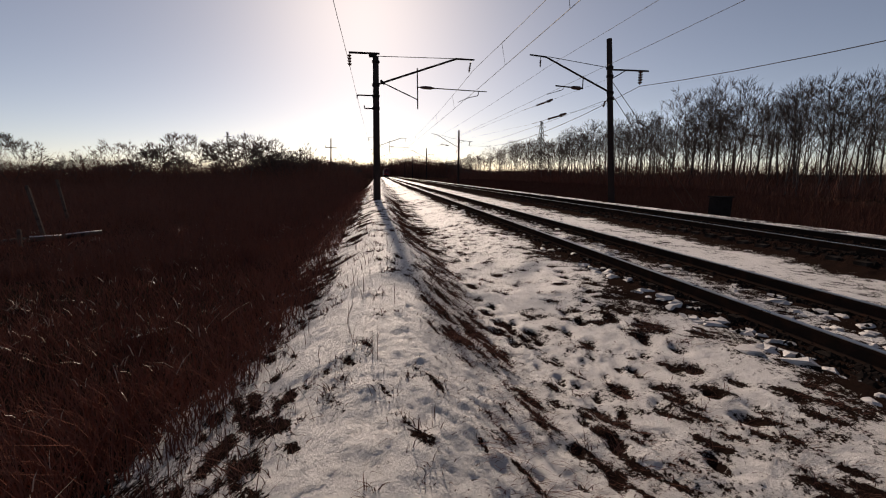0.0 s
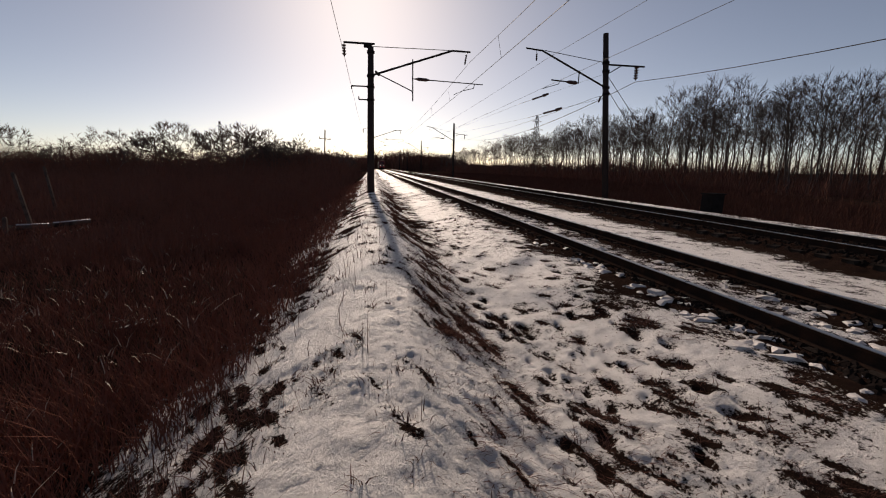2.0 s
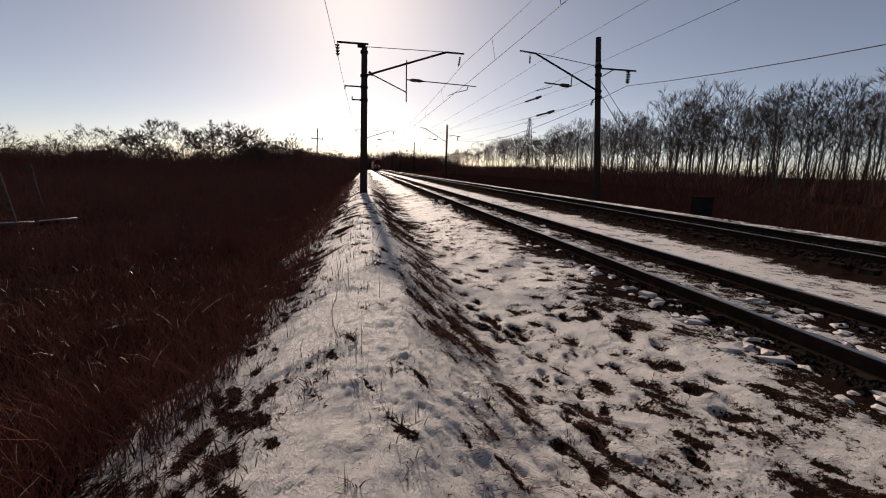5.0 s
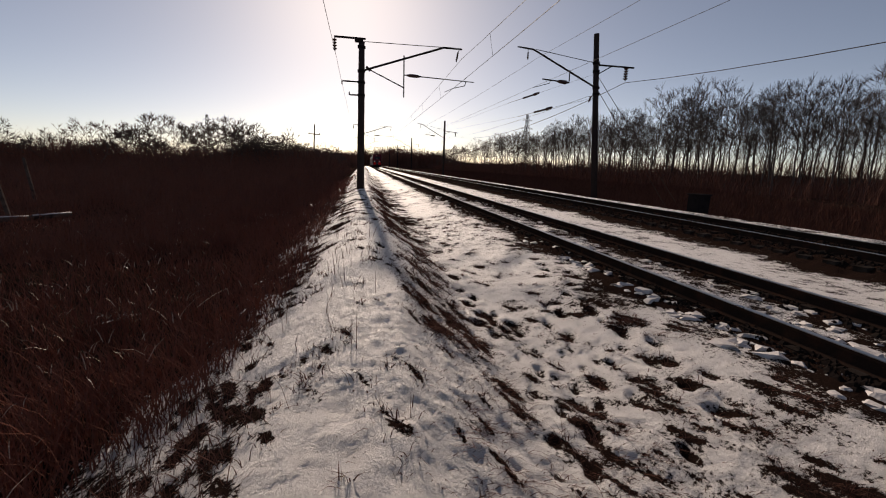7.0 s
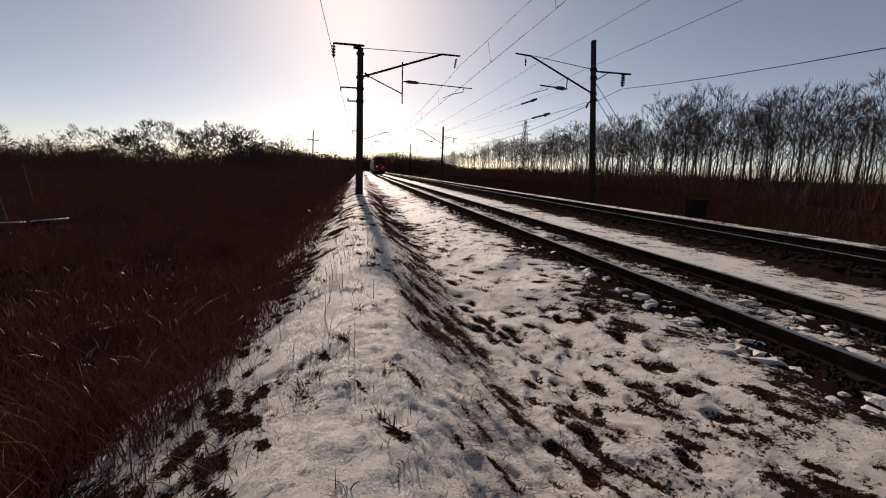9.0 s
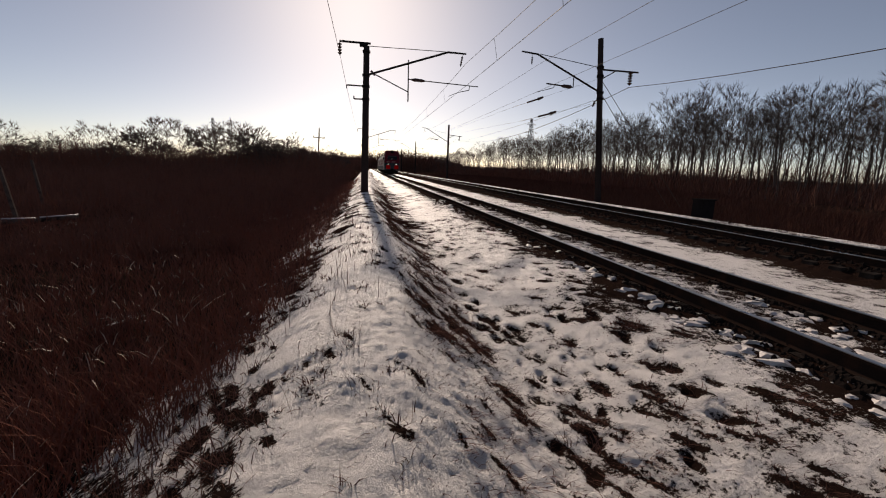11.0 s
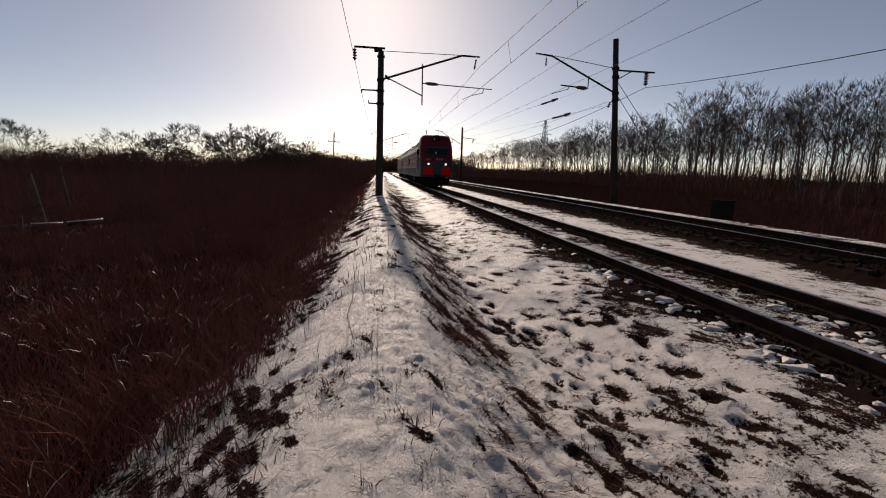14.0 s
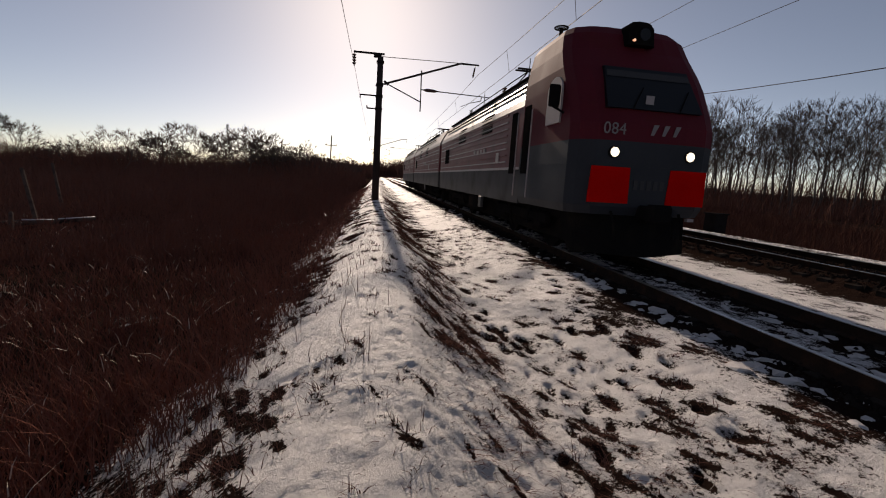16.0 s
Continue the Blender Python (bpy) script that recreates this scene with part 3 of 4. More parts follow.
# ---- trees ----
def tree_meshes(seed, tall, clear, width, depth=6, spray=5, fine=0.010, stout=0.011, bend=0.22, up=0.12, leader=0):
    """A bare tree that forks again and again into an even, rounded crown; clear is the trunk's share without forks, width the crown's half width, leader the number of limbs along a trunk that runs through to the top."""
    r = random.Random(seed)
    trunk, crown = Solid(), Solid()
    foot, top = Vector((0, 0, -0.3)), Vector((r.uniform(-0.03, 0.03) * tall, r.uniform(-0.03, 0.03) * tall, clear * tall))
    mid = foot.lerp(top, 0.5) + Vector((r.uniform(-0.02, 0.02), r.uniform(-0.02, 0.02), 0)) * tall
    r0 = tall * stout
    trunk.tube(foot, mid, r0, r0 * 0.82, 6, caps=False).tube(mid, top, r0 * 0.82, r0 * 0.66, 6, caps=False)
    centre, high = Vector((0, 0, tall * (clear + 0.42 * (1 - clear)))), tall * 0.58 * (1 - clear)

    def outside(p):
        q = p - centre
        return (q.x / width) ** 2 + (q.y / width) ** 2 + (q.z / high) ** 2

    def grow_branch(a, way, length, rad, level):
        b = a + way * length * 0.5
        turn = Vector((r.uniform(-bend, bend), r.uniform(-bend, bend), r.uniform(-bend, bend) * 0.5 + up)) * 0.6
        w = (way + turn).normalized()
        c = b + w * length * 0.5
        crown.tube(a, b, rad, rad * 0.85, 3, caps=False)
        crown.tube(b, c, rad * 0.85, rad * 0.66, 3, caps=False)
        if level >= depth or outside(c) > 1.0:
            for _ in range(spray):
                d = (w + Vector((r.uniform(-1, 1), r.uniform(-1, 1), r.uniform(-0.5, 0.9))) * 0.75).normalized()
                base = b.lerp(c, r.random())
                crown.tube(base, base + d * tall * r.uniform(0.03, 0.075), fine, fine * 0.5, 3, caps=False)
            return
        n = 2 + (r.random() < 0.35)
        spin = r.uniform(0, 6.28)
        side = w.orthogonal().normalized()
        for i in range(n):
            ang = spin + 6.28 * i / n + r.uniform(-0.4, 0.4)
            off = Matrix.Rotation(ang, 3, w) @ side
            d = (w + off * r.uniform(0.28, 0.72)).normalized()
            grow_branch(c, d, length * r.uniform(0.68, 0.92), max(rad * 0.66, fine), level + 1)
    if leader:
        pts, n = [top], 5
        for i in range(1, n + 1):
            pts.append(top.lerp(Vector((top.x * 1.6, top.y * 1.6, tall * 0.93)), i / n) + Vector((r.uniform(-1, 1), r.uniform(-1, 1), 0)) * tall * 0.012)
        for i in range(n):
            trunk.tube(pts[i], pts[i + 1], r0 * 0.66 * (1 - 0.88 * i / n), r0 * 0.66 * (1 - 0.88 * (i + 1) / n), 5, caps=False)
        for i in range(leader):
            t = (i + r.random()) / leader
            k = min(int(t * n), n - 1)
            a = i * 2.4 + r.uniform(-0.5, 0.5)
            reach = width * (0.30 + 0.30 * math.sin(math.pi * min(1, t + 0.25))) * r.uniform(0.8, 1.25)
            grow_branch(pts[k].lerp(pts[k + 1], t * n - k), Vector((math.cos(a), math.sin(a), r.uniform(1.1, 2.2))).normalized(), reach * 1.5, max(fine * 1.3, r0 * 0.30 * (1 - 0.75 * t)), depth - 2)
    else:
        first = (top - mid).normalized()
        for i in range(3):
            a = r.uniform(0, 2) + i * 2.1
            grow_branch(mid.lerp(top, 0.62 + 0.19 * i), (first + Vector((math.cos(a), math.sin(a), 0)) * r.uniform(0.15, 0.55) * width / (0.3 * tall)).normalized(), tall * (1 - clear) * 0.26, r0 * 0.42, 1)
    for i in range(4):
        a = r.uniform(0, 6.28)
        grow_branch(foot.lerp(mid, r.uniform(0.4, 1.0)), Vector((math.cos(a), math.sin(a), 0.7)).normalized(), tall * 0.08, fine * 1.5, depth)
    return trunk.mesh("trunk", BARK, True), crown.mesh("crown", TWIG)


def plant(meshes, name, x, y, scale, turn, label, category, group, lean=0):
    t = tagged(new(name), label, category, group)
    for n, me in zip(("trunk", "crown"), meshes):
        q = new(n, me)
        q.parent = t
    t.matrix_basis = pose(x, y, height_at(x, y), 0, lean, 0) @ pose(0, 0, 0, 0, 0, turn) @ Matrix.Diagonal((scale, scale, scale, 1))
    return t


def joined_trees(name, kinds, rows, label, category):
    """Many far trees as one mesh; rows are x, y, scale, turn."""
    verts, faces, k = [], [], 0
    store = []
    for pair in kinds:
        vs = [np.array([q.co[:] for q in me.vertices]) for me in pair]
        fs = [np.array([q.vertices[:] for q in me.polygons]) for me in pair]
        store.append((np.concatenate(vs), np.concatenate([fs[0], fs[1] + len(vs[0])])))
    for i, (x, y, s, t) in enumerate(rows):
        v, f = store[i % len(store)]
        c, d = math.cos(t) * s, math.sin(t) * s
        verts.append(np.stack([v[:, 0] * c - v[:, 1] * d + x, v[:, 0] * d + v[:, 1] * c + y, v[:, 2] * s + height_at(x, y)], 1))
        faces.append(f + k)
        k += len(v)
    verts, faces = np.concatenate(verts), np.concatenate(faces)
    me = bpy.data.meshes.new(name)
    me.vertices.add(len(verts)), me.loops.add(faces.size), me.polygons.add(len(faces))
    me.vertices.foreach_set("co", verts.ravel())
    me.loops.foreach_set("vertex_index", faces.ravel())
    me.polygons.foreach_set("loop_start", np.arange(0, faces.size, 4))
    me.update(calc_edges=True)
    me.materials.append(TWIG)
    return tagged(new(name, me), label, category, kind="stuff")


def plant_trees():
    r = random.Random(5)
    forest = [tree_meshes(s, 15, 0.30, 2.6, 6, 6, 0.017, 0.0115, 0.22, 0.12, 16) for s in range(9)]
    thin_forest = [tree_meshes(50 + s, 13, 0.25, 2.6, 4, 3, 0.034, 0.013, 0.22, 0.12, 9) for s in range(4)]
    round_trees = [tree_meshes(20 + s, 9.5, 0.2, 4.6, 6, 6, 0.028, 0.018, 0.3, 0.04) for s in range(5)]
    for i in range(225):
        y = -3 + 0.36 * i + 0.0018 * i * i + r.uniform(-0.5, 0.5)
        x = 49 + (i * 11 % 23) + r.uniform(0, 3)
        s = r.uniform(0.77, 1.03) * (0.74 + 0.26 * min(1, max(0, y - 8) / 45)) * (1.1 if 55 < y < 75 else 1)
        plant(forest[i % 9], "tree", x, y, s, r.uniform(0, 360), "tall bare grey woodland tree without leaves", "tree", "trees of the wood", r.uniform(-6, 1))
    rows = []
    for i in range(110):
        rows.append((45 + (i * 7 % 17) + r.uniform(0, 3), 155 + 2.2 * i + r.uniform(-1, 1), r.uniform(0.9, 1.15) * (1 - 0.25 * i / 110), r.uniform(0, 6.28)))
    for i in range(90):
        rows.append((74 + (i * 7 % 23) + r.uniform(0, 3), -2 + 1.5 * i + r.uniform(-1, 1), r.uniform(0.85, 1.05), r.uniform(0, 6.28)))
    joined_trees("woods", thin_forest, rows, "slender bare trees of the wood farther along the line", "woods")
    spots = [(-62, 72, 1.02), (-56, 74, 1.0), (-66, 76, 0.9), (-47, 76, 0.8), (-40, 74, 0.95), (-37, 78, 0.9), (-33, 80, 1.08), (-25, 78, 1.05), (-20, 84, 0.85), (-16, 88, 0.8), (-13, 100, 0.8), (-10, 125, 0.75), (-18, 78, 1.0), (-14.5, 80, 0.9), (-16.5, 76, 0.85), (-21, 74, 1.05), (-12, 88, 0.65), (-10, 95, 0.65), (-24, 90, 0.85), (-29, 84, 0.9), (-21, 95, 0.9), (-17, 98, 0.9)]
    spots += [(-8 - 80 * q ** 1.2 + r.uniform(-2, 2), 84 + r.uniform(0, 45), r.uniform(0.5, 0.85)) for q in [k / 42 for k in range(42)]]
    for i, (x, y, s) in enumerate(spots):
        plant(round_trees[i % 5], "tree", x, y, s * 1.0, r.uniform(0, 360), "bare broad-crowned tree above dark scrub", "tree", "trees beyond the scrub")
    rows = [(r.uniform(-55, 75), r.uniform(330, 430), r.uniform(0.5, 0.95), r.uniform(0, 6.28)) for _ in range(30)]
    joined_trees("far_trees", thin_forest, rows, "small far bare trees at the end of the line", "woods")


plant_trees()


# ---- grass and scrub ----
def blades(name, spots, material, label, category, lean=0.35, width=0.012, reach=(0, 0), lift=0.0):
    """Thin tapered dry stalks, one mesh; spots are x, y, height."""
    r = random.Random(len(spots))
    n = len(spots)
    xy = np.array([(a, b) for a, b, _ in spots])
    z = ground_height(xy[:, 0], xy[:, 1]) + lift
    vs, fs = [], []
    for (x, y, h), g in zip(spots, z):
        t = r.uniform(0, math.pi)
        w = width * (1 + 0.09 * y) * 0.5 * r.uniform(0.7, 1.3)
        dx, dy = math.cos(t) * w, math.sin(t) * w
        lx, ly = (r.gauss(0, lean) + reach[0]) * h, (r.gauss(0, lean) + reach[1]) * h
        k = len(vs)
        vs += [(x - dx, y - dy, g - 0.03), (x + dx, y + dy, g - 0.03), (x + dx * 0.7 + lx * 0.4, y + dy * 0.7 + ly * 0.4, g + h * 0.55),
               (x - dx * 0.7 + lx * 0.4, y - dy * 0.7 + ly * 0.4, g + h * 0.55), (x + lx, y + ly, g + h)]
        fs += [(k, k + 1, k + 2, k + 3), (k + 3, k + 2, k + 4)]
    me = bpy.data.meshes.new(name)
    me.from_pydata(vs, [], fs)
    me.materials.append(material)
    return tagged(new(name, me), label, category, kind="stuff")


def grow():
    r = random.Random(11)
    lump = lambda x, y, f, k: float(fbm(np.array([float(x)]), np.array([float(y)]), f, 2, k)[0])

    def patchy(n, place, f, k, floor, tall):
        xs = [place() for _ in range(n)]
        m = fbm(np.array([a for a, _ in xs]), np.array([b for _, b in xs]), f, 3, k)
        return [(x, y, tall(x, y) * (0.45 + 1.1 * q)) for (x, y), q in zip(xs, m) if q > floor]

    def slope():
        y = 1.2 + 60 * r.random() ** 2.2
        return float(np.interp(y, (2.2, 3.2, 5.5), (-1.85, -1.35, -1.0))) + r.gauss(0, 0.1) - (0.4 + 0.75 * y + 5) * r.random() ** 1.2, y
    spots = patchy(62000, slope, 0.9, 21, 0.25, lambda x, y: r.uniform(0.15, 0.62) * min(1, max(0.3, 0.4 + 0.4 * (-x - 1.1))))
    blades("dry_grass", spots, DRY_GRASS, "dark reddish-brown dry grass on the slope", "dry grass", 0.55, 0.009)

    def low_field():
        y = 14 + 120 * r.random() ** 1.3
        return -3.0 - (0.2 + 1.05 * y) * r.random(), y
    spots = patchy(60000, low_field, 0.12, 22, 0.15, lambda x, y: r.uniform(0.7, 2.6) * min(1, (-x) / 7) * (0.5 + 0.9 * min(1, max(0, y - 24) / 40) + 1.0 * (y > 70)))
    blades("dead_brush", spots, BRUSH, "dense dark leafless brush in the low field", "brush", 0.35, 0.011)

    def meadow():
        y = 1 + 170 * r.random() ** 1.6
        return 14.7 + (10 + 0.45 * y) * r.random() ** 1.3, y
    spots = patchy(70000, meadow, 0.5, 23, 0.2, lambda x, y: r.uniform(0.35, 0.85) * min(1, 0.3 + (x - 14.2) / 4))
    blades("dry_grass", [q for q in spots if q[0] < 52], MEADOW, "brown dry meadow grass beyond the tracks", "dry grass", 0.35, 0.010)
    spots = patchy(30000, lambda: (r.choice((r.uniform(44, 56), r.uniform(62, 78))), -14 + 400 * r.random() ** 1.4), 0.08, 24, 0.1, lambda x, y: r.uniform(1.5, 3.6) if x < 60 else r.uniform(2.0, 6.5))
    blades("undergrowth", spots, BRUSH, "dark leafless undergrowth at the wood's edge", "undergrowth", 0.35, 0.016)
    spots = patchy(26000, lambda: (r.uniform(-90, 70), r.uniform(290, 400)), 0.02, 25, 0.1, lambda x, y: r.uniform(6, 15) if abs(x - 6) > 9 or y > 350 else 0.5)
    blades("far_woods", spots, BRUSH, "far dark line of leafless woods", "woods", 0.3, 0.012)
    spots = []
    for _ in range(2100):
        y = 1.3 + 24 * r.random() ** 1.8
        spots.append((r.gauss(-1.38, 0.2), y, r.uniform(0.06, 0.36)))
    for _ in range(130):
        spots.append((r.gauss(-0.35, 0.25), 2.5 + 10 * r.random(), r.uniform(0.05, 0.32)))
    blades("weed_stalks", spots, BRUSH, "thin dark weed stalks standing out of the snow", "weeds", 0.25, 0.005)

    spots = []
    for x, y, size, tall in TUSSOCKS:
        for _ in range(int(10 + 160 * size)):
            spots.append((r.gauss(x, size * 0.75), r.gauss(y, size * 1.2), tall * r.uniform(0.4, 1.1)))
    blades("dead_tussocks", spots, BRUSH, "low clumps of dead dark grass through the snow", "dead grass", 1.5, 0.006)
    spots = []
    for x, y, size, tall in TUSSOCKS:
        if x > 0.3:
            for _ in range(16):
                spots.append((r.gauss(x, size * 1.6), r.gauss(y, size * 2.2), r.uniform(0.015, 0.05)))
    for _ in range(2600):
        spots.append((r.gauss(0.9, 0.35), 1.5 + 22 * r.random() ** 1.6, r.uniform(0.012, 0.04)))
    blades("grass_litter", spots, BRUSH, "flattened dark grass strands lying over the snow", "grass litter", 1.6, 0.005, (2.5, -3.5))
    spots = []
    for _ in range(190):
        y = 2.2 + 22 * r.random() ** 1.4
        x = -2.2 - (2 + 0.7 * y) * r.random()
        for _ in range(r.randint(1, 7)):
            spots.append((r.gauss(x, 0.3), r.gauss(y, 0.3), r.uniform(0.03, 0.16)))
    blades("straw", spots, STRAW, "pale broken straw glinting in the brush", "straw", 1.3, 0.008, (0, 0), 0.3)
    # clods of old snow on and beside the near track
    vs, fs = [], []
    for _ in range(620):
        y = 2 + 22 * r.random() ** 1.7
        x = TRACK_NEAR + r.choice((r.gauss(-1.25, 0.16), r.uniform(-0.6, 0.6), r.uniform(-0.6, 0.6), r.gauss(1.3, 0.2)))
        size, spin = 0.015 + 0.10 * r.random() ** 2.0, r.uniform(0, 6.28)
        z = height_at(x, y)
        k = len(vs)
        for a, b, c in ((-1, -0.8, -0.4), (0.2, -1.1, -0.4), (1.1, -0.2, -0.4), (0.7, 1, -0.4), (-0.6, 0.9, -0.4), (-0.6, -0.4, 0.5), (0.3, -0.6, 0.55), (0.6, 0.3, 0.5), (-0.3, 0.5, 0.6)):
            a, b, c = a + r.uniform(-0.45, 0.45), 1.3 * b + r.uniform(-0.45, 0.45), c + r.uniform(-0.3, 0.3)
            vs.append((x + size * (a * math.cos(spin) - b * math.sin(spin)), y + size * (a * math.sin(spin) + b * math.cos(spin)), z + size * 0.5 * c))
        fs += [(k + a, k + b, k + c) for a, b, c in ((0, 1, 6), (0, 6, 5), (1, 2, 7), (1, 7, 6), (2, 3, 7), (3, 8, 7), (3, 4, 8), (4, 5, 8), (4, 0, 5), (5, 6, 7), (5, 7, 8))]
    me = bpy.data.meshes.new("snow_clods")
    me.from_pydata(vs, [], fs)
    me.materials.append(SNOW)
    tagged(new("snow_clods", me), "crumbled clods of old snow along the rails", "snow", kind="stuff")


grow()


def lay_ballast():
    """Dark loose stones on the far track's bed and beside the near rails."""
    r = random.Random(17)
    spots = [(TRACK_FAR + r.uniform(-1.3, 1.3), 3 + 30 * r.random() ** 1.7, r.uniform(0.025, 0.06)) for _ in range(6500)]
    spots += [(TRACK_NEAR + r.choice((-0.95, -0.6, 0.6, 0.95)) + r.gauss(0, 0.12), 2.5 + 22 * r.random() ** 1.7, r.uniform(0.02, 0.05)) for _ in range(2600)]
    z = ground_height(np.array([q[0] for q in spots]), np.array([q[1] for q in spots]))
    vs, fs = [], []
    for (x, y, s), g in zip(spots, z):
        k = len(vs)
        for a, b, c in ((-1, -0.7, -0.3), (0.8, -1, -0.3), (1, 0.8, -0.3), (-0.7, 1, -0.3), (-0.2, -0.4, 0.9), (0.4, 0.3, 0.8)):
            vs.append((x + s * (a + r.uniform(-0.3, 0.3)), y + s * (b + r.uniform(-0.3, 0.3)), g + s * (c + r.uniform(-0.2, 0.2))))
        fs += [(k + a, k + b, k + c) for a, b, c in ((0, 1, 4), (1, 5, 4), (1, 2, 5), (2, 3, 5), (3, 4, 5), (3, 0, 4))]
    me = bpy.data.meshes.new("ballast")
    me.from_pydata(vs, [], fs)
    me.materials.append(BALLAST)
    tagged(new("ballast", me), "dark oily ballast stones round the rails", "ballast", kind="stuff")


lay_ballast()


# ---- poles, towers and small things beside the line ----
def build_utility_pole(tall):
    m = tagged(new("utility_pole"), "old wooden utility pole with a short crossarm", "utility pole", "utility poles")
    part("shaft", Solid().tube((0, 0, -0.4), (0, 0, tall), 0.16, 0.11, 8), OLD_WOOD, m)
    part("crossarm", Solid().box(-1.1, 1.1, -0.06, 0.06, tall - 1.7, tall - 1.55, 0.01), OLD_WOOD, m)
    for x in (-0.95, 0.95, 0):
        z = tall - 1.55 if x else tall
        part("insulator", Solid().tube((x, 0, z), (x, 0, z + 0.3), 0.07, 0.05, 8), PORCELAIN, m)
    return m


def build_tower(tall):
    """Lattice power-line tower."""
    m = tagged(new("lattice_tower"), "slender steel lattice power-line tower far off", "power tower", "power towers")
    w = lambda z: 2.6 * (1 - z / tall) ** 1.1 + 0.45
    legs, braces = Solid(), Solid()
    levels = [tall * k / 12 for k in range(13)]
    for a, b in zip(levels, levels[1:]):
        for sx, sy in ((1, 1), (1, -1), (-1, 1), (-1, -1)):
            legs.tube((sx * w(a), sy * w(a), a), (sx * w(b), sy * w(b), b), 0.13, 0.13, 4)
        for s in (1, -1):
            braces.tube((-w(a), s * w(a), a), (w(b), s * w(b), b), 0.08, 0.08, 3).tube((w(a), s * w(a), a), (-w(b), s * w(b), b), 0.08, 0.08, 3)
            braces.tube((s * w(a), -w(a), a), (s * w(b), w(b), b), 0.08, 0.08, 3)
    part("legs", legs, IRON, m)
    part("bracing", braces, IRON, m)
    for z, r in ((0.62, 3.6), (0.76, 4.6), (0.90, 3.2)):
        part("crossarm", Solid().tube((-r, 0, tall * z), (r, 0, tall * z), 0.14, 0.14, 4).tube((-r, 0, tall * z), (0, 0, tall * z + 1.2), 0.09, 0.09, 3).tube((r, 0, tall * z), (0, 0, tall * z + 1.2), 0.09, 0.09, 3), IRON, m)
    return m


pole = build_utility_pole(10.0)
pole.matrix_basis = pose(-9.2, 84, -1.7, 0, 3, 4)
copy_thing(pole, pose(-10.3, 200, -1.7, 0, -1, 0))
build_utility_pole(7.0).matrix_basis = pose(-37.5, 82, -1.7, 0, 0, 80)
tower = build_tower(34)
tower.matrix_basis = pose(98, 245, -1, 0, 0, 12)
copy_thing(tower, pose(-107, 330, -2, 0, 0, -20))


def build_cabinet():
    m = tagged(new("relay_cabinet"), "dark steel trackside relay cabinet beyond the far track", "relay cabinet")
    body = part("body", Solid().box(-0.32, 0.32, -0.3, 0.3, 0.1, 1.0, 0.02), IRON, m)
    part("door", Solid().box(-0.28, 0.28, -0.325, -0.3, 0.16, 0.94, 0.008), IRON, body)
    part("lid", Solid().box(-0.35, 0.35, -0.36, 0.36, 1.0, 1.06, 0.015), IRON, m)
    part("foot", Solid().box(-0.3, 0.3, -0.28, 0.28, -0.5, 0.1), CONCRETE, m)
    return m


build_cabinet().matrix_basis = pose(14.9, 16.2, -0.40, 0, 0, 4)


def build_post(tall, x, y, tilt):
    m = Solid().loft([[(a * w, b * w, z) for a, b in ((-1, -0.9), (0.9, -1), (1, 1), (-0.9, 0.95))] for z, w in ((-0.3, 0.08), (tall * 0.6, 0.07), (tall - 0.05, 0.065), (tall, 0.03))])
    ob = tagged(part("fence_post", m, OLD_WOOD), "weathered leaning wooden fence post in the brush", "fence post", "fence posts")
    ob.matrix_basis = pose(x, y, height_at(x, y), 0, tilt, 20)


for q in ((2.7, -16.0, 22.5, -7), (3.1, -19.8, 30.0, -5), (0.9, -15.6, 20.5, 4)):
    build_post(*q)


def build_log():
    s = Solid()
    pts = [Vector((-1.9, -0.5, 0.15)), Vector((-0.9, -0.12, 0.18)), Vector((0.3, 0.1, 0.17)), Vector((1.8, 0.5, 0.24))]
    for a, b, ra, rb in zip(pts, pts[1:], (0.14, 0.13, 0.12), (0.13, 0.12, 0.09)):
        s.tube(a, b, ra, rb, 9)
    log = tagged(part("fallen_log", s, OLD_WOOD, smooth=True), "fallen log with a cap of snow in the brush", "log")
    cap = Solid()
    for a, b, w in zip(pts, pts[1:], (0.05, 0.075, 0.06)):
        cap.tube(a.lerp(b, 0.1) + Vector((0, 0, 0.09)), b + Vector((0, 0, 0.075)), w, w * 0.7, 7)
    part("snow_cap", cap, SNOW, log, "thin cap of snow", smooth=True)
    log.matrix_basis = pose(-15.3, 22.0, height_at(-15.3, 22.0), 0, 0, 30)


build_log()

# ---- the train ----
SPEED = 16.0


def train_y(t):
    """Where the leading nose stands."""
    return 7.6 + SPEED * (16.0 - t)


def ring_at(z, w, front, back=3.3, cut=0.34):
    """The plan of the cab at height z: half width w, nose at y = front, chamfered corners."""
    return [(-w, back, z), (-w, front + cut + 0.12, z), (-w + 0.10, front + cut - 0.12, z), (-w + cut + 0.05, front + 0.05, z), (-w * 0.45, front, z),
            (w * 0.45, front, z), (w - cut - 0.05, front + 0.05, z), (w - 0.10, front + cut - 0.12, z), (w, front + cut + 0.12, z), (w, back, z)]


def side_loft(profile, y0, y1):
    return Solid().loft([[(x, y, z) for x, z in profile] for y in (y0, y1)])


def arch(x0, x1, y0, y1, z0, z1):
    """A slab with a rounded top, thick from x0 to x1."""
    mid, half = (y0 + y1) / 2, (y1 - y0) / 2
    plan = [(y0, z0), (y1, z0)] + [(mid + half * math.cos(k * math.pi / 8), z1 - half * 0.8 + half * 0.8 * math.sin(k * math.pi / 8)) for k in range(9)]
    return Solid().loft([[(x, y, z) for y, z in plan] for x in (x0, x1)])


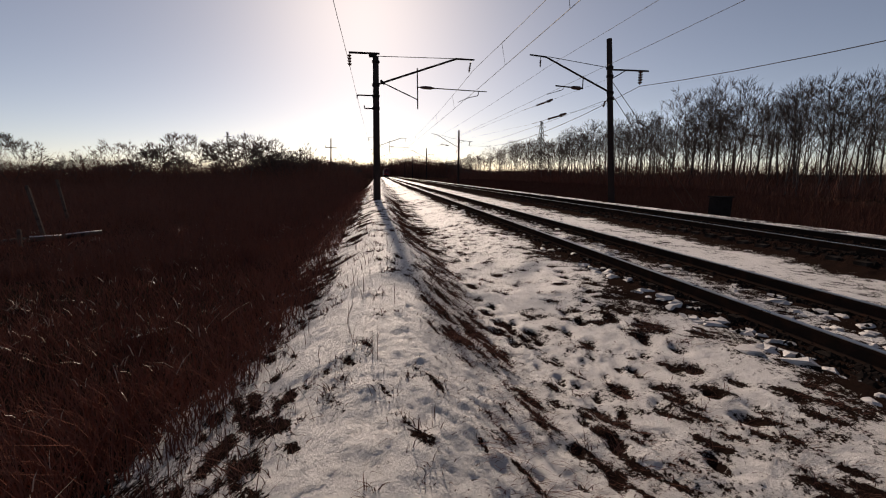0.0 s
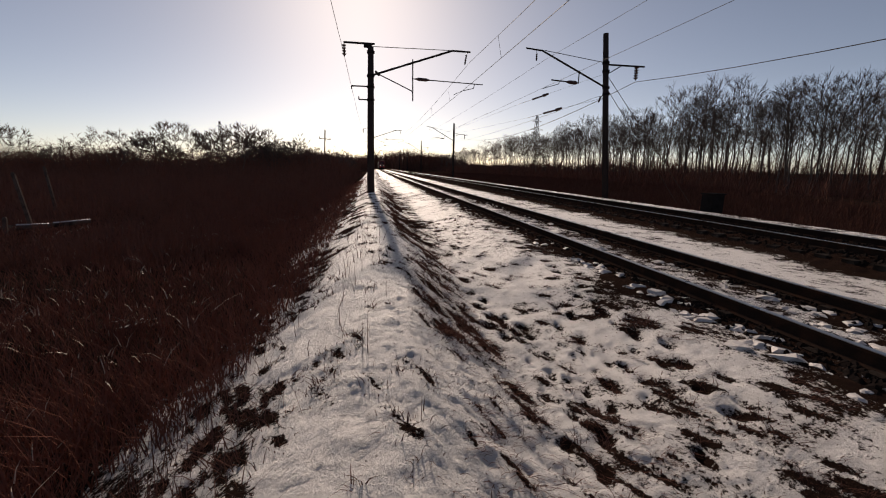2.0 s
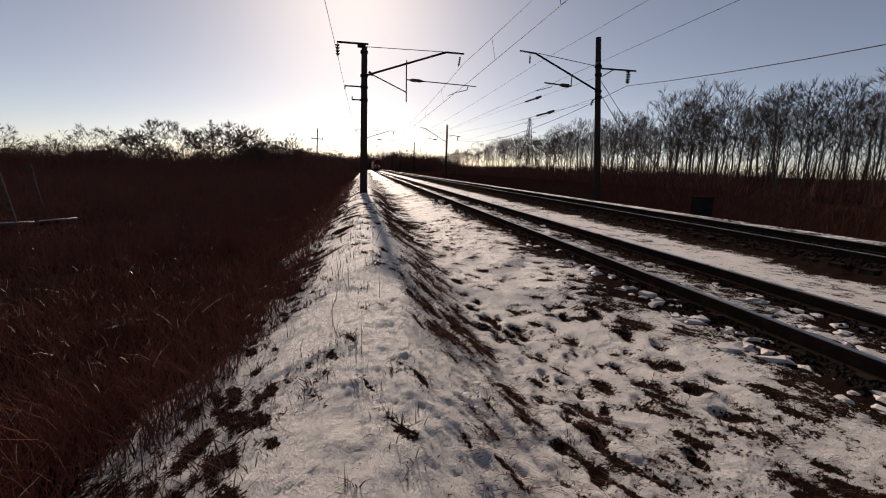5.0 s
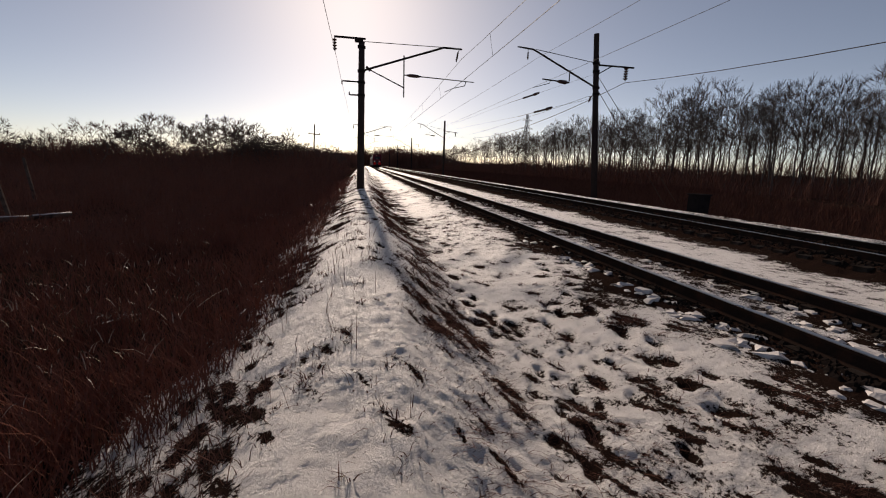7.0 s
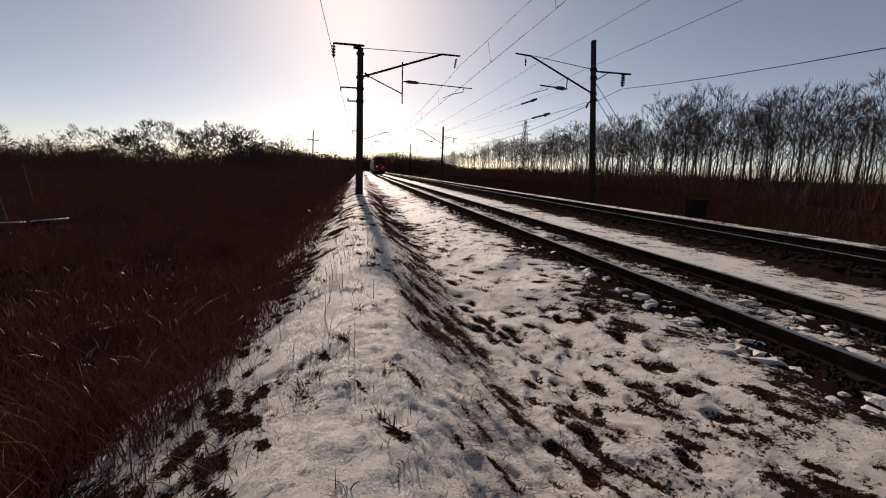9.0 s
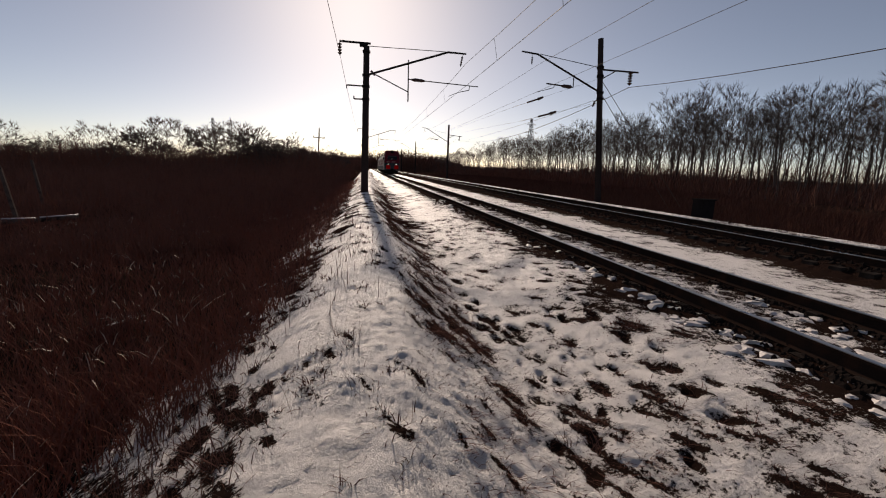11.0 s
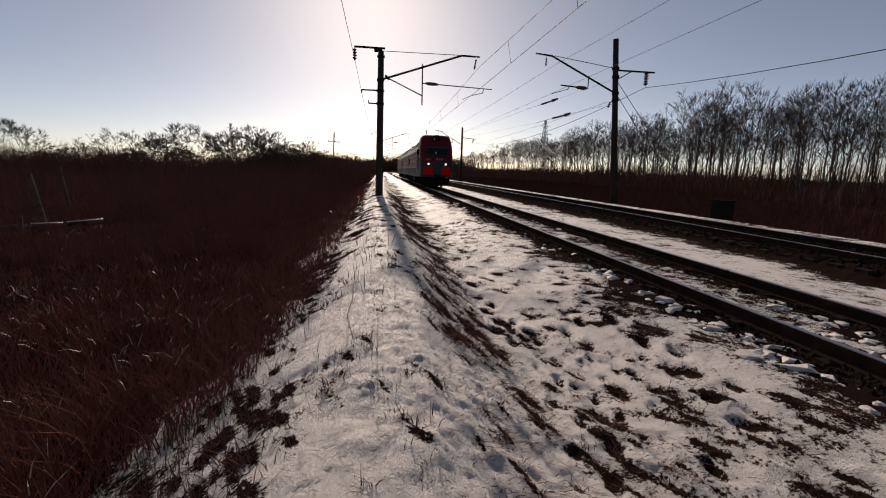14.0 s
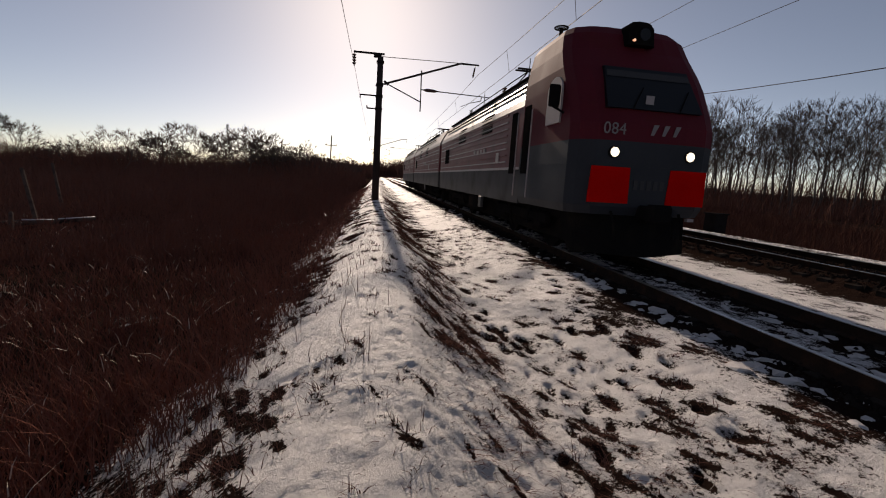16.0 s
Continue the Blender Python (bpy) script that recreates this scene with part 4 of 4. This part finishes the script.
def cab(thing):
    """The driver's cab: a raked nose built in bands of colour."""
    part("apron", Solid().loft([ring_at(0.98, 1.50, 0.06), ring_at(1.15, 1.55, 0.0), ring_at(1.95, 1.56, 0.0)]), BLUEGREY, thing, "dark blue-grey nose apron")
    part("nose_band", Solid().loft([ring_at(1.95, 1.565, -0.005), ring_at(2.42, 1.565, 0.0)]), BLUEGREY, thing, "dark blue-grey band at lamp height")
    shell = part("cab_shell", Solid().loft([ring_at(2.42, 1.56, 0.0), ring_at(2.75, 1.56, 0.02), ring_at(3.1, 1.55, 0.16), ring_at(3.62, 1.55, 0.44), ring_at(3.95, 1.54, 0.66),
                                              ring_at(4.35, 1.48, 0.94), ring_at(4.72, 1.40, 1.13), ring_at(4.90, 1.28, 1.30), ring_at(4.96, 1.12, 1.48)]), RED, thing, "red raked cab front, coloured darker for its shade")
    # windscreen lies on the raked face
    s = Solid()
    z0, z1, y = 3.04, 3.92, lambda z: 0.13 + (z - 3.1) * 0.58
    s.add([(-1.02, y(z0) - 0.035, z0), (1.02, y(z0) - 0.035, z0), (0.92, y(z1) - 0.03, z1), (-0.92, y(z1) - 0.03, z1),
           (-1.02, y(z0) + 0.1, z0), (1.02, y(z0) + 0.1, z0), (0.92, y(z1) + 0.1, z1), (-0.92, y(z1) + 0.1, z1)],
          [(0, 1, 2, 3), (7, 6, 5, 4), (0, 4, 5, 1), (1, 5, 6, 2), (2, 6, 7, 3), (3, 7, 4, 0)])
    screen = part("windscreen", s, CAB_GLASS, shell, "wide dark windscreen")
    part("sun_visor", Solid().add([(-0.92, y(3.7) - 0.045, 3.7), (0.92, y(3.7) - 0.045, 3.7), (0.9, y(3.84) - 0.045, 3.84), (-0.9, y(3.84) - 0.045, 3.84)], [(0, 1, 2, 3)]), GREY, screen, "grey blind along the top")
    for x in (-0.5, 0.5):
        part("wiper", Solid().tube((x, y(3.05) - 0.06, 3.05), (x + 0.32, y(3.5) - 0.06, 3.5), 0.012, 0.012, 4), BLACK, screen)
    # pale box added for the bright sky seen through the far side window
    part("far_window_gleam", Solid().box(-0.2, -0.03, y(3.2) - 0.06, y(3.2) - 0.04, 3.14, 3.32), PALE, screen, "pale patch standing in for sky through the far cab window")
    house = Solid().loft([[(x, y, 4.55 + dz) for x, y in ((-0.30 + t, 0.86 + t), (-0.2 + t, 0.80 + t), (0.2 - t, 0.80 + t), (0.30 - t, 0.86 + t), (0.31 - t, 1.8 - t), (-0.31 + t, 1.8 - t))] for dz, t in ((-0.1, 0), (0.26, 0.03), (0.36, 0.08), (0.40, 0.15))])
    h = part("searchlight_housing", house, BLACK, thing, "rounded searchlight housing on the cab roof")
    part("searchlight", Solid().tube((0.03, 0.82, 4.66), (0.03, 0.795, 4.66), 0.12, 0.12, 14), CAB_GLASS, h)
    part("searchlight_bulb", Solid().tube((-0.2, 0.83, 4.53), (-0.2, 0.785, 4.53), 0.03, 0.028, 10), DIM_LAMP, h, "small warm glowing bulb")
    for x in (-0.82, 0.82):
        lamp = part("headlamp", Solid().tube((x, 0.06, 2.2), (x, -0.03, 2.2), 0.125, 0.11, 18), BLACK, thing, "round headlamp with a dark rim")
        part("lens", Solid().tube((x, -0.03, 2.2), (x, -0.045, 2.2), 0.092, 0.085, 18), LAMP, lamp, "lit white lens")
        part("marker_panel", Solid().add([(x * 1.03 + a, -0.02 + b, z) for b in (0, 0.05) for a, z in ((-0.40, 1.92), (0.40, 1.92), (0.43, 1.22), (-0.43, 1.22))],
                                         [(0, 1, 2, 3), (7, 6, 5, 4), (0, 4, 5, 1), (1, 5, 6, 2), (2, 6, 7, 3), (3, 7, 4, 0)]), SIGNAL_RED, thing, "bright red painted panel")
    for k in range(5):
        part("nose_bar", Solid().box(-0.33 + k * 0.145, -0.24 + k * 0.145, -0.012, 0.0, 1.5, 1.68), GREY, thing, "dull grey bar")
    for k in range(3):
        x = -0.1 + k * 0.24
        part("paint_stroke", Solid().add([(x + a, -0.012, z) for a, z in ((0, 2.56), (0.07, 2.56), (0.16, 2.76), (0.05, 2.76))], [(0, 1, 2, 3)]), WHITE, thing, "slanted white painted stroke")
    text = bpy.data.curves.new("numerals", "FONT")
    text.body, text.size, text.extrude, text.space_character = "084", 0.31, 0.004, 1.05
    text.materials.append(WHITE)
    t = new("numerals", bpy.data.meshes.new_from_object(new("number_curve", text)))
    bpy.data.objects.remove(bpy.data.objects["number_curve"])
    t.parent, t.matrix_basis = thing, pose(-1.1, -0.008, 2.54, 88, 0, 0)
    tagged(t, "white painted numerals")
    for x in (-1.57, 1.57):
        s = 1 if x > 0 else -1
        w = part("cab_window", arch(x - 0.02, x + 0.02, 0.98, 1.62, 2.84, 3.74), CAB_GLASS, shell, "dark round-topped side window")
        part("window_frame", arch(x - 0.03, x + 0.012, 0.94, 1.68, 2.81, 3.785), PALE, w, "pale round-topped frame")
        if s < 0:
            part("mirror", Solid().box(x - 0.3, x - 0.05, 0.92, 0.98, 3.1, 3.56, 0.03).tube((x, 0.8, 2.98), (x - 0.2, 0.94, 3.12), 0.025), BLACK, thing, "dark rear-view mirror")
        for y0 in (2.45, 3.45):
            part("handrail", Solid().tube((x + s * 0.07, y0, 1.15), (x + s * 0.07, y0, 3.3), 0.018, 0.018, 6), PALE, thing, "upright steel handrail")
        part("machine_room_door", Solid().box(x - 0.03, x + 0.006, 3.72, 4.12, 1.75, 3.4, 0.012), BLACK, thing, "dark door behind the cab")
        part("entry_door", Solid().box(x - 0.02, x + 0.012, 2.72, 3.15, 1.75, 3.45, 0.015), BLACK, thing, "dark recessed entry door")
    part("plough", Solid().loft([[(-1.35, 0.55, 0.98), (0, 0.02, 0.98), (1.35, 0.55, 0.98), (1.35, 1.0, 0.98), (-1.35, 1.0, 0.98)],
                                 [(-1.3, 0.45, 0.6), (0, -0.1, 0.6), (1.3, 0.45, 0.6), (1.3, 0.95, 0.6), (-1.3, 0.95, 0.6)],
                                 [(-1.28, 0.35, 0.17), (0, -0.2, 0.17), (1.28, 0.35, 0.17), (1.28, 0.6, 0.17), (-1.28, 0.6, 0.17)]]), BLACK, thing, "black snow plough under the nose")
    part("coupler", Solid().box(-0.16, 0.16, -0.42, 0.4, 0.92, 1.2, 0.04).box(-0.26, 0.2, -0.58, -0.34, 0.88, 1.24, 0.05), BLACK, thing, "heavy dark automatic coupler")
    for x in (-0.75, 0.55, 0.75):
        part("brake_hose", Solid().tube((x, -0.02, 1.05), (x, -0.16, 0.85), 0.03).tube((x, -0.16, 0.85), (x + 0.05, -0.14, 0.55), 0.03), BLACK, thing)
    part("coupling_tap", Solid().box(0.86, 1.0, -0.16, -0.08, 0.92, 0.98), PALE, thing, "bare metal tap")


def wheelset(thing, y):
    for x in (-0.80, 0.80):
        w = part("wheel", Solid().tube((x - 0.07, y, 0.56), (x + 0.07, y, 0.56), 0.61, 0.61, 28).tube((x - 0.12, y, 0.56), (x + 0.12, y, 0.56), 0.16, 0.16, 12), BLACK, thing)
        part("axle_box", Solid().box(x * 1.42 - 0.16, x * 1.42 + 0.16, y - 0.24, y + 0.24, 0.42, 0.82, 0.05), BLACK, w)


def build_section(with_cab):
    """One section: ribbed car body on two bogies; local y runs back from the nose."""
    l = tagged(new("electric_locomotive"), "red and grey electric freight locomotive with lit headlamps" if with_cab else "ribbed red and grey booster section coupled behind the cab unit", "locomotive", "coupled locomotive sections")
    y0, y1 = (3.3 if with_cab else 0.35), 17.6
    part("skirt", side_loft([(-1.53, 0.95), (1.53, 0.95), (1.55, 1.9), (-1.55, 1.9)], y0, y1), GREY, l, "dirty dark grey lower side")
    part("car_body", side_loft([(-1.545, 1.9), (1.545, 1.9), (1.545, 3.5), (-1.545, 3.5)], y0, y1), SIDE_RED, l, "red ribbed side, coloured lighter for grazing light")
    part("roof", side_loft([(-1.56, 3.5), (1.56, 3.5), (1.5, 3.70), (1.08, 4.46), (0.86, 4.55), (-0.86, 4.55), (-1.08, 4.46), (-1.5, 3.70)], y0, y1), ROOF, l, "sloping roof, coloured pale for the sun's glint")
    part("waist_stripe", Solid().box(-1.575, 1.575, y0 + 0.02, y1 - 0.02, 1.86, 1.93), PALE, l, "pale waist stripe")
    start = 4.6 if with_cab else y0 + 0.3
    for k in range(8):
        z = 2.08 + k * 0.19
        for x in (-1.55, 1.55):
            part("rib", Solid().box(x - 0.025, x + 0.025, start, y1 - 0.4, z, z + 0.035), SIDE_RED if k % 3 == 1 else PALE, l)
    for x in (-1.57, 1.57):
        s = 1 if x > 0 else -1
        for ya, yb in ((6.4, 7.7), (10.7, 12.1)):
            g = part("grille", Solid().add([(s * 1.57, ya, 3.14), (s * 1.57, yb, 3.14), (s * 1.50, yb, 3.74), (s * 1.50, ya, 3.74), (s * 1.3, ya, 3.14), (s * 1.3, yb, 3.14), (s * 1.3, yb, 3.74), (s * 1.3, ya, 3.74)],
                                           [(0, 1, 2, 3), (7, 6, 5, 4), (0, 4, 5, 1), (1, 5, 6, 2), (2, 6, 7, 3), (3, 7, 4, 0)]), BLACK, l, "dark ventilation grille")
            for k in range(5):
                part("slat", Solid().box(s * 1.58 - 0.015, s * 1.58 + 0.015, ya, yb, 3.18 + k * 0.1, 3.2 + k * 0.1), GREY, g)
        part("side_window", Solid().box(x - 0.02, x + 0.02, 14.7, 15.7, 2.3, 3.05, 0.01), BLACK, l, "dark side window")
        part("side_plate", Solid().box(x - 0.012, x + 0.012, 5.3, 5.6, 2.12, 2.4), PALE, l, "small builder's plate")
        for k in range(4):
            part("side_bar", Solid().box(x - 0.01, x + 0.01, 7.0 + k * 0.5, 7.3 + k * 0.5, 2.5, 2.62), PALE, l)
        for k in range(4):
            part("sand_pipe", Solid().tube((x * 0.93, 4.2 + k * 3.4, 0.95), (x * 0.8, 4.4 + k * 3.4, 0.25), 0.03), BLACK, l)
        part("tool_box", Solid().box(min(x * 0.8, x * 0.97), max(x * 0.8, x * 0.97), 8.0, 9.4, 0.45, 0.94, 0.03), BLACK, l, "dark under-floor box")
        part("floor_pipe", Solid().box(x * 0.98 - 0.05, x * 0.98 + 0.05, 7.1, 7.5, 0.55, 0.95, 0.02), GREY, l, "grey fitting below the skirt")
        for y in (3.9, 13.0):
            part("bogie_frame", Solid().box(x * 0.78 - 0.08, x * 0.78 + 0.08, y - 2.1, y + 2.1, 0.55, 0.85, 0.05), BLACK, l, "black bogie side frame")
        part("step", Solid().box(x * 0.9, x * 1.0 if x > 0 else x * 0.9 + 0.16, 2.6, 3.25, 0.5, 0.54).box(x * 0.93 - 0.02, x * 0.93 + 0.02, 2.6, 2.64, 0.5, 0.98), BLACK, l)
    for y in (2.4, 5.4, 11.5, 14.5):
        wheelset(l, y)
    part("underframe", Solid().box(-1.2, 1.2, 1.0, y1 - 0.2, 0.78, 1.0), BLACK, l)
    part("under_floor_gear", Solid().box(-1.0, 1.0, 1.2, y1 - 0.3, 0.22, 0.8, 0.05), BLACK, l, "dark crowded running gear")
    part("gangway", Solid().box(-0.6, 0.6, y1, y1 + 0.35, 1.3, 3.5, 0.05), BLACK, l, "rubber gangway bellows")
    for ya, yb in ((4.9, 5.7), (6.2, 9.0), (9.6, 12.4), (13.2, 16.6)):
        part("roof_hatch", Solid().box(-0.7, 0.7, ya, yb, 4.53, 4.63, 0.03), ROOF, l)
    for y in (4.4, 8.0, 13.6):
        for x in (-0.75, 0.75):
            part("roof_insulator", insulator(Solid(), (x, y, 4.93), 4, 0.10, 0.10), PORCELAIN, l)
    part("roof_busbar", Solid().tube((-0.75, 4.4, 4.96), (-0.75, 13.6, 4.96), 0.02).tube((0.75, 4.4, 4.96), (0.75, 13.6, 4.96), 0.02), IRON, l)
    part("walkway", Solid().box(-1.18, -1.08, 3.6, 16.8, 4.46, 4.5).box(-1.40, -1.32, 3.6, 16.8, 4.08, 4.11), IRON, l, "narrow roof walkway")
    p = Solid()
    for x in (-0.55, 0.55):
        p.tube((x, 5.8, 4.8), (x * 0.7, 7.9, 5.0), 0.03).tube((x * 0.7, 7.9, 5.0), (x, 6.0, 5.12), 0.022)
    p.tube((-0.95, 6.0, 5.14), (0.95, 6.0, 5.14), 0.03).tube((-0.95, 6.25, 5.14), (0.95, 6.25, 5.14), 0.03).tube((-0.55, 5.8, 4.55), (0.55, 5.8, 4.55), 0.05)
    part("pantograph", p, IRON, l, "folded pantograph on the roof")
    if with_cab:
        d = Solid()
        ax, ay, ar = -0.75, 3.3, 0.17
        for k in range(3):
            a = k * 2.1 + 0.4
            d.tube((ax + 0.26 * math.cos(a), ay + 0.26 * math.sin(a), 4.8), (ax, ay, 5.34), 0.015)
        d.tube((ax, ay, 5.26), (ax, ay, 5.5), 0.05)
        for k in range(12):
            a, b = k * math.pi / 6, (k + 1) * math.pi / 6
            d.tube((ax + ar * math.cos(a), ay + ar * math.sin(a), 5.5), (ax + ar * math.cos(b), ay + ar * math.sin(b), 5.5), 0.02)
            d.tube((ax, ay, 5.5), (ax + ar * math.cos(a), ay + ar * math.sin(a), 5.5), 0.008)
        part("ring_aerial", d, IRON, l, "ring-shaped roof aerial on a tripod")
        part("horn", Solid().tube((-0.75, 1.7, 4.62), (-0.75, 1.25, 4.62), 0.03, 0.08, 10), PALE, l)
    for y in (4.9, 10.2):
        part("whip_aerial", Solid().tube((-0.95, y, 4.35), (-0.95, y, 5.15), 0.02, 0.012, 5), IRON, l)
    if with_cab:
        cab(l)
    return l


def build_train():
    lead = build_section(True)
    middle = build_section(False)
    return [lead, middle, copy_thing(middle, Matrix())]


TRAIN = build_train()


def motions():
    """Runs the train down the near track at an even speed."""
    for k, section in enumerate(TRAIN):
        walk(section, [(t / 2, pose(TRACK_NEAR, train_y(t / 2) + k * 18.0, 0.05, 0, 0.5, 0)) for t in range(33)])


lay_sleepers()
motions()
